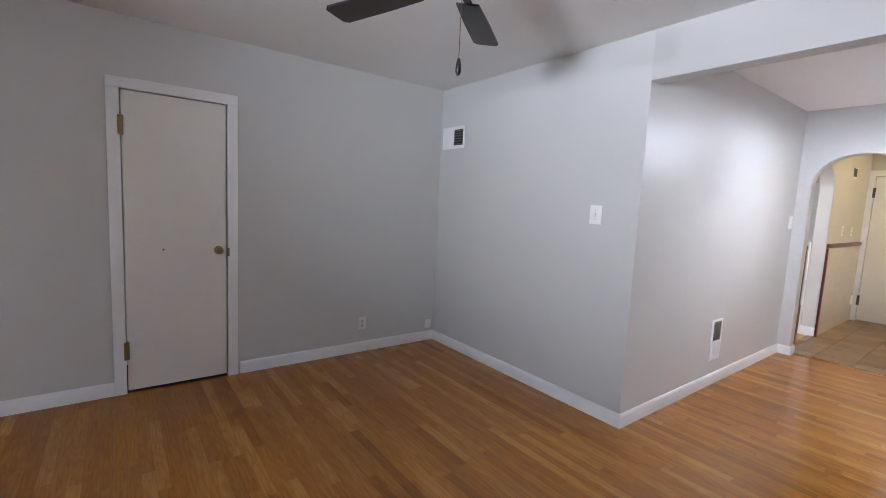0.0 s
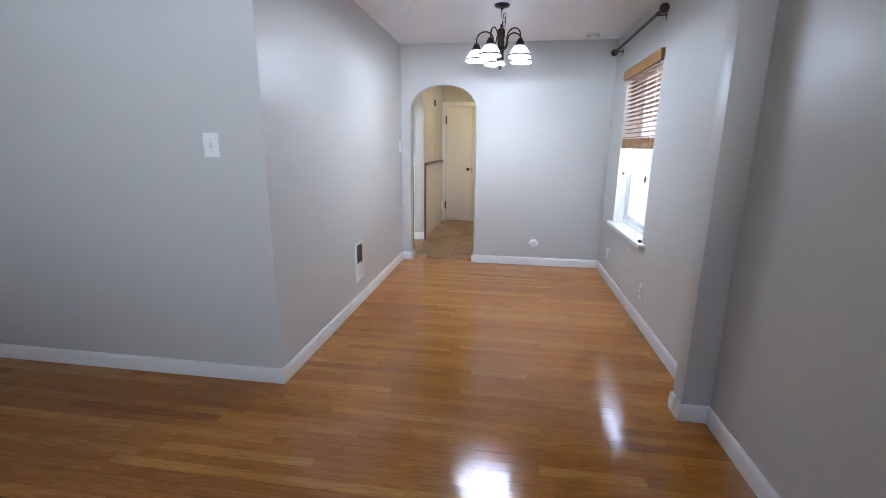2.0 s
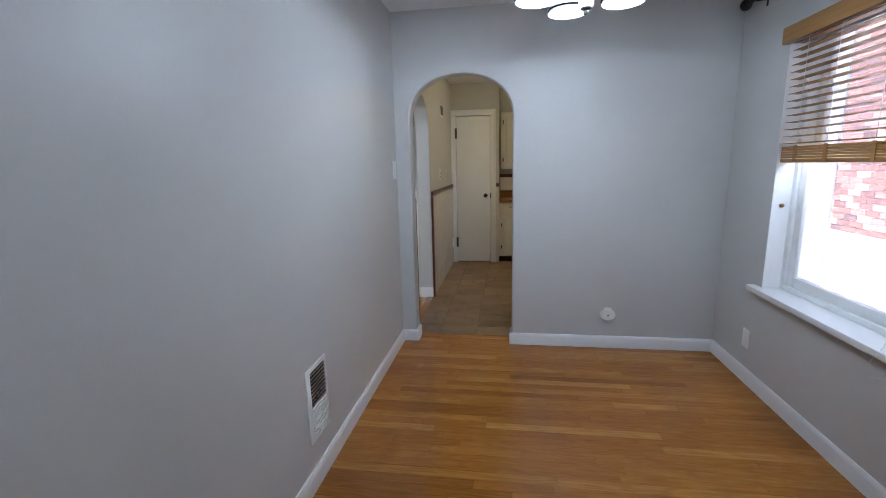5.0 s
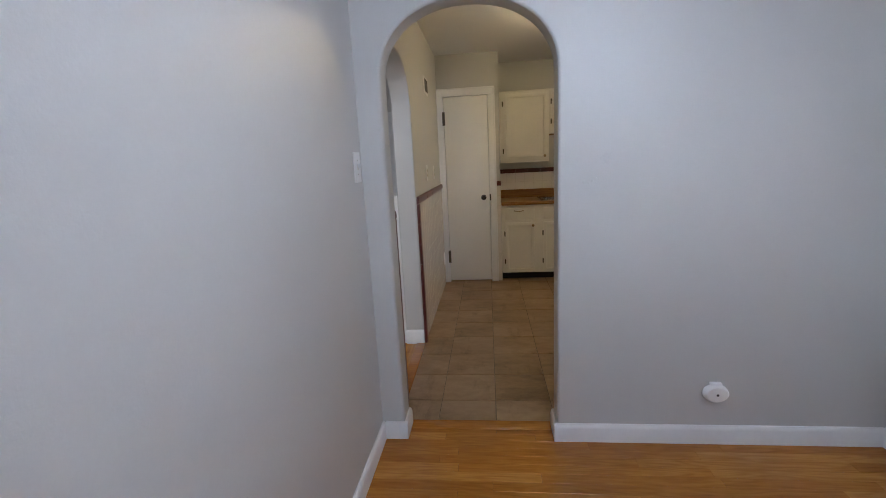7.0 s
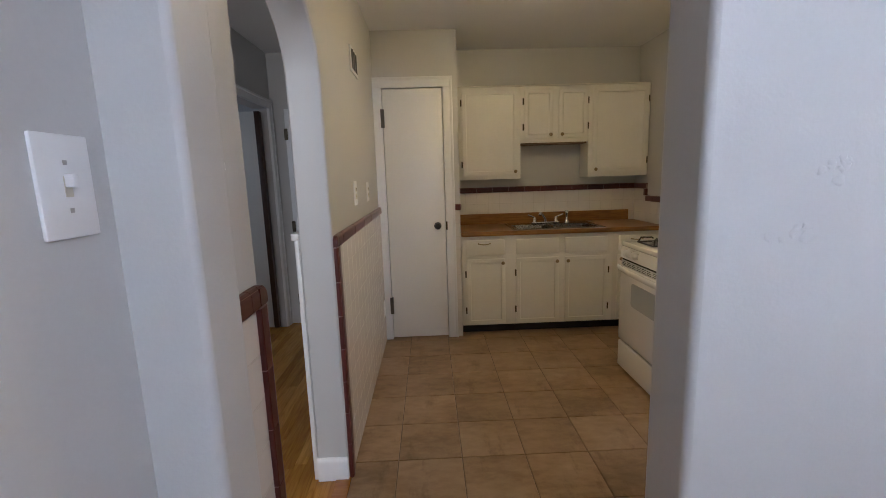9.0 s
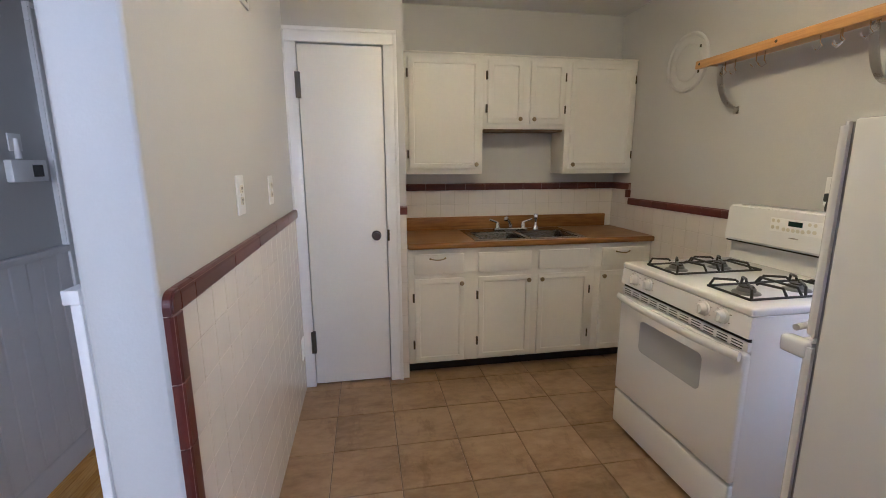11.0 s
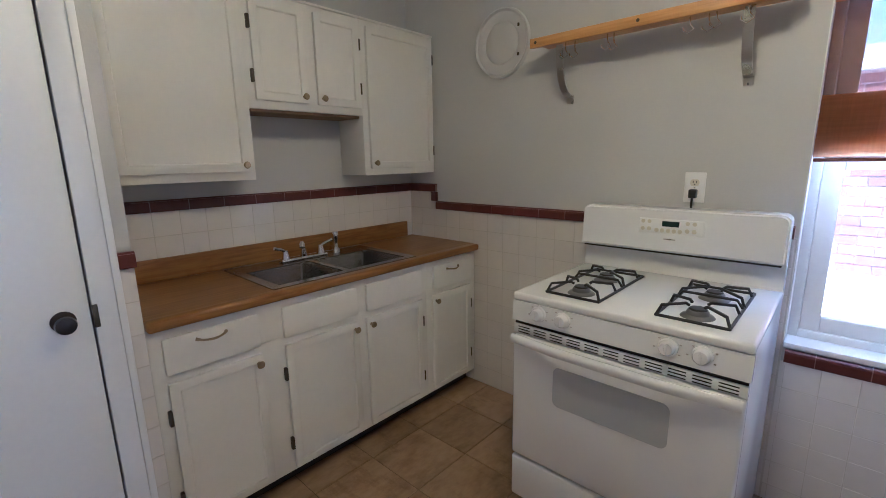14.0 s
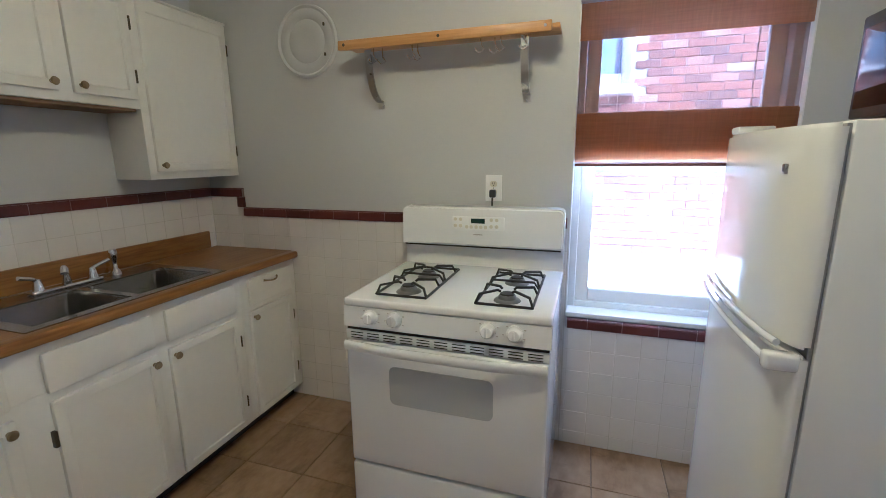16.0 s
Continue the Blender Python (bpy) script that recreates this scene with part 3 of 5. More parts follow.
def sash_window(name, bx, face, sash_y, rail_z, label, frame_w=0.055):
    x0, x1, z0, z1 = bx
    z0 += 0.035 if face == YS else 0.022
    w = thing(name, ((x0 + x1) / 2, sash_y, z0), label, "window", kind="structure")
    bm = bmesh.new()
    for a, b, c, d in ((x0, x0 + 0.035, z0, z1), (x1 - 0.035, x1, z0, z1), (x0 + 0.035, x1 - 0.035, z0, z0 + 0.03), (x0 + 0.035, x1 - 0.035, z1 - 0.03, z1)):
        box(bm, a, b, OUT + 0.03, sash_y + 0.035, c, d, 0.003)
    part("window_frame", bm, TRIM, w)
    for nm, ya, za, zb in (("lower_sash", sash_y, z0 + 0.03, rail_z + 0.02), ("upper_sash", sash_y - 0.045, rail_z - 0.02, z1 - 0.03)):
        bm = bmesh.new()
        xa, xb = x0 + 0.036, x1 - 0.036
        for a, b, c, d in ((xa, xa + frame_w, za, zb), (xb - frame_w, xb, za, zb), (xa + frame_w, xb - frame_w, za, za + frame_w), (xa + frame_w, xb - frame_w, zb - frame_w * 0.7, zb)):
            box(bm, a, b, ya - 0.02, ya + 0.02, c, d, 0.004)
        s = part(nm, bm, TRIM, w)
        p = part("pane", B(xa + frame_w - 0.005, xb - frame_w + 0.005, ya - 0.003, ya + 0.003, za + frame_w - 0.005, zb - frame_w * 0.7 + 0.005), GLASS, s, "clear window pane")
        p.visible_shadow = False
    return w


w1 = sash_window("window_1", window_1_box, YS, YS - 0.13, 1.40, "white double-hung dining window, lower sash bare")
bm = B(3.945, 5.125, YS - 0.11, YS + 0.05, 0.6055, 0.64, 0.006)
part("window_sill", bm, TRIM, w1, "white painted stool with chipped edge")
bm = bmesh.new()
for x in (4.022, 5.048):
    box(bm, x - 0.002, x + 0.002, YS - 0.095, YS - 0.001, 0.641, 2.088)
part("jamb_lining", bm, TRIM, w1)
for x in (4.026, 5.044):
    part("latch", lathe(bmesh.new(), [(0, 0), (0.012, 0), (0.012, 0.008), (0.006, 0.014), (0, 0.016)], (x, YS - 0.05, 1.13), 10, (1 if x < 4.5 else -1, 0, 0)), BRASS, w1, "small brass sash stop")

w2 = sash_window("window_2", window_2_box, YW, YW - 0.12, 1.36, "white vinyl kitchen window over glazed tile", 0.06)
part("window_sill", B(6.203, 7.027, YW - 0.1, YW + 0.012, 0.6685, 0.69, 0.004), TRIM, w2)
bm = bmesh.new()
for x in (6.202, 7.028):
    box(bm, x - 0.002, x + 0.002, YW - 0.085, YW - 0.001, 0.691, 2.038)
part("jamb_lining", bm, TRIM, w2)

# wooden venetian blind, half raised, in the dining window
blind = thing("venetian_blind", (4.53, YS - 0.03, 1.38), "half-raised honey wood venetian blind with open slats", "blind")
part("valance", B(4.0, 5.075, YS + 0.002, YS + 0.03, 2.0, 2.085, 0.003), BLINDW, blind, "plain wooden valance")
part("headrail", B(4.03, 5.04, YS - 0.06, YS - 0.005, 2.035, 2.08, 0.002), BLINDW, blind)
nz = 15
for k in range(nz):
    z = 1.475 + k * (2.0 - 1.475) / (nz - 1)
    bm = bmesh.new()
    pr = []
    for j in range(6):
        u = -0.023 + 0.046 * j / 5
        pr.append((YS - 0.034 + u * math.cos(0.04), z + u * math.sin(0.04) + 0.002 * (1 - (u / 0.024) ** 2)))
    prism(bm, pr + [(y, zz - 0.0028) for y, zz in pr[::-1]], "x", 4.035, 5.035)
    part("slat", bm, BLINDW, blind)
bm = bmesh.new()
for k in range(5):
    box(bm, 4.035, 5.035, YS - 0.058, YS - 0.010, 1.395 + k * 0.013, 1.395 + k * 0.013 + 0.0115, 0.001, 1)
part("stacked_slats", bm, BLINDW, blind, "slats stacked on the bottom rail")
part("bottom_rail", B(4.035, 5.035, YS - 0.06, YS - 0.008, 1.372, 1.393, 0.004), BLINDW, blind)
for x in (4.16, 4.39, 4.68, 4.91):
    bm = bmesh.new()
    for y in (YS - 0.058, YS - 0.009):
        tube(bm, [(x, y, 1.38), (x, y, 1.7), (x, y, 2.05)], 0.0012, 5)
    part("ladder_cord", bm, CORD, blind)
    part("ladder_tape", B(x - 0.012, x + 0.012, YS - 0.0065, YS - 0.005, 1.372, 1.462), BLINDW, blind)
bm = tube(bmesh.new(), [(4.12, YS - 0.004, 2.04), (4.12, YS + 0.0, 1.5), (4.118, YS + 0.003, 1.16)], 0.0015, 5)
part("lift_cord", bm, CORD, blind)
part("tassel", lathe(bmesh.new(), [(0, 0), (0.008, 0.002), (0.01, 0.03), (0.005, 0.05), (0, 0.052)], (4.118, YS + 0.003, 1.11), 10), HINGE, blind)
bm = tube(bmesh.new(), [(4.117, YS + 0.003, 1.11), (4.12, YS + 0.01, 0.85), (4.13, YS + 0.035, 0.66), (4.16, YS + 0.06, 0.57), (4.13, YS + 0.066, 0.53), (4.05, YS + 0.064, 0.56)], 0.0015, 5)
part("loose_cord", bm, CORD, blind)
bm = B(4.03, 4.065, YS + 0.0, YS + 0.025, 0.64, 0.66, 0.004)
whole("cord_tassel", bm, BLACKPL, "small dark cord end lying on the sill", "tassel")

# curtain rod
rod = thing("curtain_rod", (4.7, YS + 0.06, 2.3), "dark bronze curtain rod with ball finials", "curtain rod")
RZ, RY = 2.325, YS + 0.06
part("rod", tube(bmesh.new(), [(3.98, RY, RZ), (4.7, RY, RZ), (5.40, RY, RZ)], 0.0125, 12), BRONZE, rod)
for x, s in ((3.98, -1), (5.40, 1)):
    part("finial", lathe(bmesh.new(), [(0, 0), (0.016, 0), (0.016, 0.014), (0.02, 0.018), (0.03, 0.03), (0.034, 0.044), (0.03, 0.06), (0.018, 0.072), (0, 0.076)], (x, RY, RZ), 16, (s, 0, 0)), BRONZE, rod, "round ball finial")
for x in (4.06, 5.32):
    bm = B(x - 0.008, x + 0.008, YS, YS + 0.004, RZ - 0.05, RZ + 0.01, 0.001)
    tube(bm, [(x, YS, RZ - 0.012), (x, RY - 0.01, RZ - 0.014), (x, RY + 0.004, RZ - 0.016)], 0.005, 8)
    tube(bm, [(x, RY - 0.014, RZ + 0.004), (x, RY - 0.012, RZ - 0.012), (x, RY, RZ - 0.016), (x, RY + 0.012, RZ - 0.012), (x, RY + 0.014, RZ + 0.004)], 0.004, 8)
    part("bracket", bm, BRONZE, rod)

# woven roman shade in the kitchen window: flat top, lower half folded up
sh = thing("roman_shade", (6.61, YW - 0.02, 1.37), "woven rust-brown roman shade drawn half up", "window shade")


def cloth(x0, x1, y, z0, z1, ripple=0.0):
    bm = bmesh.new()
    n = 14
    rows = [[bm.verts.new((x0 + (x1 - x0) * i / n, y + ripple * math.sin(i * 1.7 + z * 9), z)) for i in range(n + 1)] for z in (z0, (z0 + z1) / 2, z1)]
    for a, b in zip(rows, rows[1:]):
        for i in range(n):
            bm.faces.new((a[i], a[i + 1], b[i + 1], b[i]))
    bmesh.ops.solidify(bm, geom=bm.faces[:], thickness=0.0012)
    return bm


part("panel", cloth(6.206, 7.024, YW - 0.04, 1.40, 2.03, 0.0015), CLOTH, sh, "thin see-through woven cloth")
part("valance", cloth(6.206, 7.025, YW - 0.012, 1.888, 2.033, 0.001), CLOTH2, sh, "doubled woven valance")
for k, (z0, z1, y) in enumerate(((1.42, 1.595, -0.032), (1.408, 1.59, -0.02), (1.405, 1.45, -0.006))):
    part("fold", cloth(6.208, 7.024, YW + y, z0 - 0.01 * k, z1, 0.0012), CLOTH2, sh, "stacked fold of woven cloth")
part("bottom_bar", B(6.238, 7.022, YW - 0.02, YW - 0.004, 1.368, 1.38, 0.003), surface("rust_cloth_edge", (0.2, 0.07, 0.04), 0.8, 0.15, 10.0, 150.0, 0.3), sh)
for x in (6.36, 6.86):
    bm = tube(bmesh.new(), [(x, YW - 0.05, 2.02), (x + 0.002, YW - 0.05, 1.8), (x, YW - 0.05, 1.58)], 0.0013, 5)
    part("cord", bm, CORD, sh)

# ---- outdoors ----
GZ, BY = -0.05, -3.6
bm = bmesh.new()
bmesh.ops.create_grid(bm, x_segments=8, y_segments=8, size=400.0)
bmesh.ops.translate(bm, vec=(0, 0, GZ - 0.06), verts=bm.verts[:])
whole("ground", bm, CONCRETE, "pale drive between the houses", "ground", "structure")
nb = thing("neighbour_house", (6, BY - 4, GZ), "red brick house next door across the drive", "house")
part("foundation", B(-4.02, 16.02, BY - 8.02, BY + 0.03, GZ - 0.1, 0.467, 0.006), STUCCO, nb, "white foundation of the brick house")
part("wall", B(-4, 16, BY - 8, BY - 0.012, GZ - 0.1, 4.0), MORTAR, nb, "mortar joints of the brick wall")
bm = prism(bmesh.new(), [(BY - 8.5, 4.0), (BY + 0.35, 4.0), (BY + 0.35, 4.1), (BY - 4, 6.6), (BY - 8.5, 4.1)], "x", -4.4, 16.4)
part("roof", bm, surface("grey_shingle", (0.09, 0.085, 0.08), 0.9, 0.2, 1.0, 30.0, 0.5, dist=0.005), nb, "grey shingled gable roof")


def house_window(x0, x1, z0, z1):
    bm = bmesh.new()
    for a, b, c, d in ((x0, x0 + 0.09, z0, z1), (x1 - 0.09, x1, z0, z1), (x0 + 0.09, x1 - 0.09, z0, z0 + 0.1), (x0 + 0.09, x1 - 0.09, z1 - 0.09, z1), (x0 + 0.09, x1 - 0.09, (z0 + z1) / 2 - 0.03, (z0 + z1) / 2 + 0.03)):
        box(bm, a, b, BY - 0.06, BY + 0.03, c, d, 0.004)
    w = part("window", bm, OLDPAINT, nb, "weathered pale framed window with blind drawn")
    part("pane", B(x0 + 0.08, x1 - 0.08, BY - 0.01, BY - 0.002, z0 + 0.08, z1 - 0.08), surface("reflecting_pane", (0.2, 0.26, 0.33), 0.12, 0.1, 1.0, 50.0, 0.0), w)
    part("sill", B(x0 - 0.05, x1 + 0.05, BY - 0.05, BY + 0.06, z0 - 0.07, z0, 0.006), STUCCO, w)


HOUSE_WINDOWS = [(6.635, 7.6, 2.06, 3.4), (9.6, 10.56, 2.06, 3.4), (12.4, 13.36, 2.06, 3.4)]
for hw in HOUSE_WINDOWS:
    house_window(*hw)
# downpipe and a corner board beside our own window
whole("downpipe", tube(bmesh.new(), [(5.42, OUT - 0.1, GZ - 0.1), (5.42, OUT - 0.1, 1.2), (5.42, OUT - 0.1, 2.6)], 0.04, 12), TRIM, "white metal downpipe on the outer wall", "downpipe")
bw, bh, gap = 0.2, 0.065, 0.01


def brick_at(k, row):
    return (-4 + k * (bw + gap) + (0.105 if row % 2 else 0.0), GZ + 0.0 + row * (bh + gap) + bh / 2)


bverts, bfaces, near_bricks = [], [], []
rng = random.Random(5)
for row in range(0, 53):
    for k in range(0, 95):
        x, z = brick_at(k, row)
        if z < 0.5:
            continue
        if any(a - 0.1 < x < b + 0.1 and c - 0.11 < z < d + 0.04 for a, b, c, d in HOUSE_WINDOWS):
            continue
        if 5.2 < x < 7.6 and 0.85 < z < 2.4 and len(near_bricks) < 290:
            near_bricks.append((x, z))
            continue
        o = len(bverts)
        d = rng.uniform(-0.003, 0.002)
        y1 = BY + d
        for yy in (BY - 0.012, y1):
            bverts += [(x - bw / 2, yy, z - bh / 2), (x + bw / 2, yy, z - bh / 2), (x + bw / 2, yy, z + bh / 2), (x - bw / 2, yy, z + bh / 2)]
        bfaces += [(o + 7, o + 6, o + 5, o + 4)] + [(o + j, o + (j + 1) % 4, o + 4 + (j + 1) % 4, o + 4 + j) for j in range(4)]


def brick_material(name):
    m, nt, b = nodes_of(name)
    g, o = nt.nodes.new("ShaderNodeNewGeometry"), nt.nodes.new("ShaderNodeObjectInfo")
    rnd = mathn(nt, "FRACT", mathn(nt, "ADD", o.outputs["Random"], g.outputs["Random Per Island"]))
    c = ramp_of(nt, rnd, ((0.0, (0.15, 0.09, 0.085)), (0.25, (0.22, 0.1, 0.085)), (0.65, (0.3, 0.13, 0.105)), (0.85, (0.36, 0.2, 0.165)), (1.0, (0.46, 0.39, 0.34))))
    c = mix_of(nt, 0.5, c, ramp_of(nt, noise_of(nt, 22.0, 5.0), ((0.3, (0.6, 0.55, 0.52)), (0.7, (1.1, 1.1, 1.1)))), "MULTIPLY")
    nt.links.new(c, b.inputs["Base Color"])
    b.inputs["Roughness"].default_value = 0.88
    bump_of(nt, b, noise_of(nt, 70.0, 4.0), 0.4, 0.004)
    return m


BRICKS = brick_material("weathered_red_brick")
me = bpy.data.meshes.new("bricks")
me.from_pydata(bverts, [], bfaces)
me.materials.append(BRICKS)
ob = tagged(new("brickwork", me), "weathered red bricks of the house next door", kind="stuff")
ob.parent = nb
ob.matrix_parent_inverse = Matrix.Translation(-nb.location)
brick_me = tile_mesh("brick", bw, bh, 0.014, 0.003, BRICKS)
for x, z in near_bricks:
    ob = piece("brick", brick_me, nb, Matrix.Translation((x, BY + rng.uniform(-0.002, 0.002), z)) @ Matrix.Rotation(radians(90), 4, "X") @ Matrix.Rotation(radians(180), 4, "Y"))
    ob.matrix_parent_inverse = Matrix.Translation(-nb.location)

# lamp added in the living room's unseen front window, aimed up for daylight
fl = lamp("front_window_fill", "AREA", look((XB - 0.02, (WY0 + WY1) / 2, (WZ0 + WZ1) / 2), (XC, 1.7, 2.75)), FRONT_W, (0.85, 0.93, 1.0))
fl.data.spread = radians(62)
fl.data.shape, fl.data.size, fl.data.size_y = "RECTANGLE", WY1 - WY0, WZ1 - WZ0

# strip lamps hidden behind raised blind and shade, added to boost skylight below them
for nm, (x0, x1, z0, z1), y, watts in (("dining_window_strip_lamp", window_1_box, YS - 0.078, DINING_W), ("kitchen_window_strip_lamp", window_2_box, YW - 0.062, KITCHEN_W)):
    wl = lamp(nm, "AREA", look(((x0 + x1) / 2, y, 1.412), ((x0 + x1) / 2, y + 0.7, 0.712)), watts, (0.8, 0.9, 1.0))
    wl.data.shape, wl.data.size, wl.data.size_y = "RECTANGLE", x1 - x0 - 0.12, 0.04

# unseen lamp added at the hall's far end; the wall has no window
hl = lamp("hall_fill_lamp", "AREA", look((3.62, 1.92, 1.5), (6.0, 1.92, 1.35)), HALL_W, (1.0, 0.97, 0.9))
hl.data.shape, hl.data.size, hl.data.size_y = "RECTANGLE", 0.65, 1.0

# unseen lamp added in the bedroom, out of sight round the corner
bl_ = lamp("bedroom_fill_lamp", "AREA", look((7.54, 3.7, 1.5), (9.5, 3.2, 1.2)), 0.9, (0.85, 0.93, 1.0))
bl_.data.shape, bl_.data.size, bl_.data.size_y = "RECTANGLE", 0.9, 1.2

# ---- fixtures on the walls ----


def plate(name, u, v, w, h, axis, plane, sign, label, style):
    """A wall plate centred at (u, v) on a wall; style: toggle, rocker, outlet, blank."""
    t = 0.006
    def bx(u0, u1, v0, v1, d0, d1, bev=0.0):
        lo, hi = sorted((plane + sign * d0, plane + sign * d1))
        return B(u0, u1, lo, hi, v0, v1, bev) if axis == "y" else B(lo, hi, u0, u1, v0, v1, bev)
    ob = thing(name, (u, plane, v) if axis == "y" else (plane, u, v), label, "light switch" if style in ("toggle", "rocker") else "outlet")
    part("cover_plate", bx(u - w / 2, u + w / 2, v - h / 2, v + h / 2, 0, t, 0.0022), PLATE, ob)
    if style == "toggle":
        part("toggle", bx(u - 0.005, u + 0.005, v - 0.001, v + 0.016, t, t + 0.012, 0.002), PLATE, ob)
        part("toggle_slot", bx(u - 0.006, u + 0.006, v - 0.013, v + 0.013, t - 0.001, t + 0.0006), IVORY, ob)
    if style == "rocker":
        part("rocker", bx(u - 0.016, u + 0.016, v - 0.033, v + 0.033, t, t + 0.004, 0.002), PLATE, ob)
    if style == "outlet":
        for s in (-1, 1):
            rim = [(u + 0.0172 * math.cos(a), v + s * 0.0195 + max(-0.0135, min(0.0135, 0.0172 * math.sin(a)))) for a in (2 * math.pi * j / 24 for j in range(24))]
            face = part("receptacle", prism(bmesh.new(), rim, axis, *sorted((plane + sign * t, plane + sign * (t + 0.003)))), IVORY, ob)
            for du in (-0.006, 0.006):
                part("slot", bx(u + du - 0.0012, u + du + 0.0012, v + s * 0.02 - 0.002, v + s * 0.02 + 0.007, t + 0.0022, t + 0.0036), DARK, face)
            part("ground_hole", bx(u - 0.0022, u + 0.0022, v + s * 0.02 - 0.0095, v + s * 0.02 - 0.005, t + 0.0022, t + 0.0036), DARK, face)
    if style != "blank":
        for dv in ((-0.03, 0.03) if style == "toggle" else (0,) if style == "outlet" else ()):
            part("screw", bx(u - 0.003, u + 0.003, v + dv - 0.003, v + dv + 0.003, t, t + 0.001, 0.0004), NICKEL, ob)
    return ob


plate("light_switch", 1.69, 1.372, 0.09, 0.126, "x", XC, -1, "white toggle light switch plate on greige wall", "toggle")
plate("light_switch", 5.50, 1.372, 0.086, 0.13, "y", YD, -1, "white toggle light switch beside the archway", "toggle")
plate("wall_outlet", 1.795, 0.265, 0.075, 0.118, "y", YN, -1, "white duplex outlet above the baseboard", "outlet")
plate("cable_box", 2.535, 0.165, 0.07, 0.09, "y", YN, -1, "small white cable wall box by the corner", "blank")
plate("wall_outlet", 3.90, 0.277, 0.072, 0.118, "y", YS, 1, "white outlet under the dining window", "outlet")
plate("wall_outlet", 5.15, 0.277, 0.072, 0.118, "y", YS, 1, "white outlet near the dining room corner", "blank")
plate("wall_outlet", 7.41, 1.29, 0.082, 0.132, "y", YK, -1, "white plate with ivory duplex outlet above the tile cap", "outlet")
plate("wall_outlet", 7.90, 1.281, 0.078, 0.126, "y", YK, -1, "white plate with ivory duplex outlet near the pantry", "outlet")
plate("wall_outlet", 8.42, 0.30, 0.075, 0.13, "y", YK - 0.01, -1, "ivory plate low on the tiled wall", "blank")
ko = plate("wall_outlet", 7.385, 1.268, 0.078, 0.122, "y", YW, 1, "white outlet over the stove with black plug", "outlet")
bm = B(7.37, 7.40, YW + 0.009, YW + 0.04, 1.225, 1.262, 0.006)
tube(bm, [(7.385, YW + 0.03, 1.23), (7.385, YW + 0.036, 1.2), (7.384, YW + 0.03, 1.16), (7.384, YW + 0.02, 1.1)], 0.0045, 8)
whole("power_plug", bm, BLACKPL, "black power plug and cord in the outlet", "plug")
# small white wall box on the pilaster foot
whole("phone_jack", B(XC + 0.03, XC + 0.085, -0.815 + T, -0.79, 0.03, 0.115, 0.005), PLATE, "white wall jack on the pilaster base", "wall jack")


def register(name, u0, u1, v0, v1, axis, plane, sign, label, open_from, open_to, n, along="u", tone=TRIM, slat=TRIM):
    """A metal vent: a frame, a dark sheet that paints the opening's shade, and slats."""
    def bx(a, b, c, d, d0, d1, bev=0.0):
        lo, hi = sorted((plane + sign * d0, plane + sign * d1))
        return B(a, b, lo, hi, c, d, bev) if axis == "y" else B(lo, hi, a, b, c, d, bev)
    ob = thing(name, ((u0 + u1) / 2, plane, v0) if axis == "y" else (plane, (u0 + u1) / 2, v0), label, "vent")
    part("frame", bx(u0, u1, v0, v1, 0, 0.009, 0.003), tone, ob)
    (a, c), (b, d) = open_from, open_to
    # dark sheet laid on the solid frame in place of a shaded hole
    part("opening", bx(a, b, c, d, 0.0088, 0.0096), DARK, ob)
    for k in range(n):
        if along == "u":
            z = c + (d - c) * (k + 0.5) / n
            part("slat", bx(a, b, z - (d - c) / n * 0.14, z + (d - c) / n * 0.14, 0.009, 0.014, 0.001), slat, ob)
        else:
            z = a + (b - a) * (k + 0.5) / n
            part("slat", bx(z - (b - a) / n * 0.1, z + (b - a) / n * 0.1, c, d, 0.009, 0.014, 0.001), slat, ob)
    return ob


register("wall_vent", 3.13, 3.46, 1.915, 2.12, "x", XC, -1, "cream painted wall register by the ceiling corner", (3.15, 1.945), (3.28, 2.09), 6, slat=BURNER)
part("plain_half", B(XC - 0.012, XC - 0.008, 3.30, 3.44, 1.93, 2.105, 0.002), TRIM, bpy.data.objects["wall_vent"])
hv = register("wall_heater", 3.88, 4.08, 0.21, 0.555, "y", YD, -1, "white slatted wall heater grille above the baseboard", (3.91, 0.375), (4.05, 0.535), 9, slat=NICKEL)
for k in range(9):
    z = 0.225 + k * 0.0165
    part("louvre", B(3.91, 4.05, YD - 0.015, YD - 0.0085, z, z + 0.009, 0.001), TRIM, hv)
register("wall_vent", 7.50, 7.735, 1.965, 2.105, "y", YK, -1, "white wall vent with a dark broken grille", (7.525, 1.985), (7.71, 2.09), 3, "v", slat=BURNER)

# white puck alarm low on the arched wall, smoke detector on the ceiling
pk = thing("gas_alarm", (XA0, -0.2, 0.22), "white plug-in gas alarm low on the wall", "alarm")
bm = lathe(bmesh.new(), [(0, 0), (0.052, 0), (0.056, 0.008), (0.054, 0.026), (0.046, 0.034), (0, 0.036)], (XA0, -0.2, 0.265), 28, (-1, 0, 0))
bmesh.ops.scale(bm, vec=(1, 1, 0.76), verts=bm.verts[:], space=Matrix.Translation((0, 0, -0.265)))
part("body", bm, PLATE, pk)
part("clip", B(XA0 - 0.02, XA0, -0.225, -0.175, 0.306, 0.316, 0.003), PLATE, pk)
part("indicator", lathe(bmesh.new(), [(0, 0), (0.006, 0), (0.005, 0.002), (0, 0.002)], (XA0 - 0.036, -0.2, 0.265), 10, (-1, 0, 0)), BLACKPL, pk)
sd = thing("smoke_detector", (5.36, -0.66, H), "white round smoke detector on the ceiling", "smoke detector")
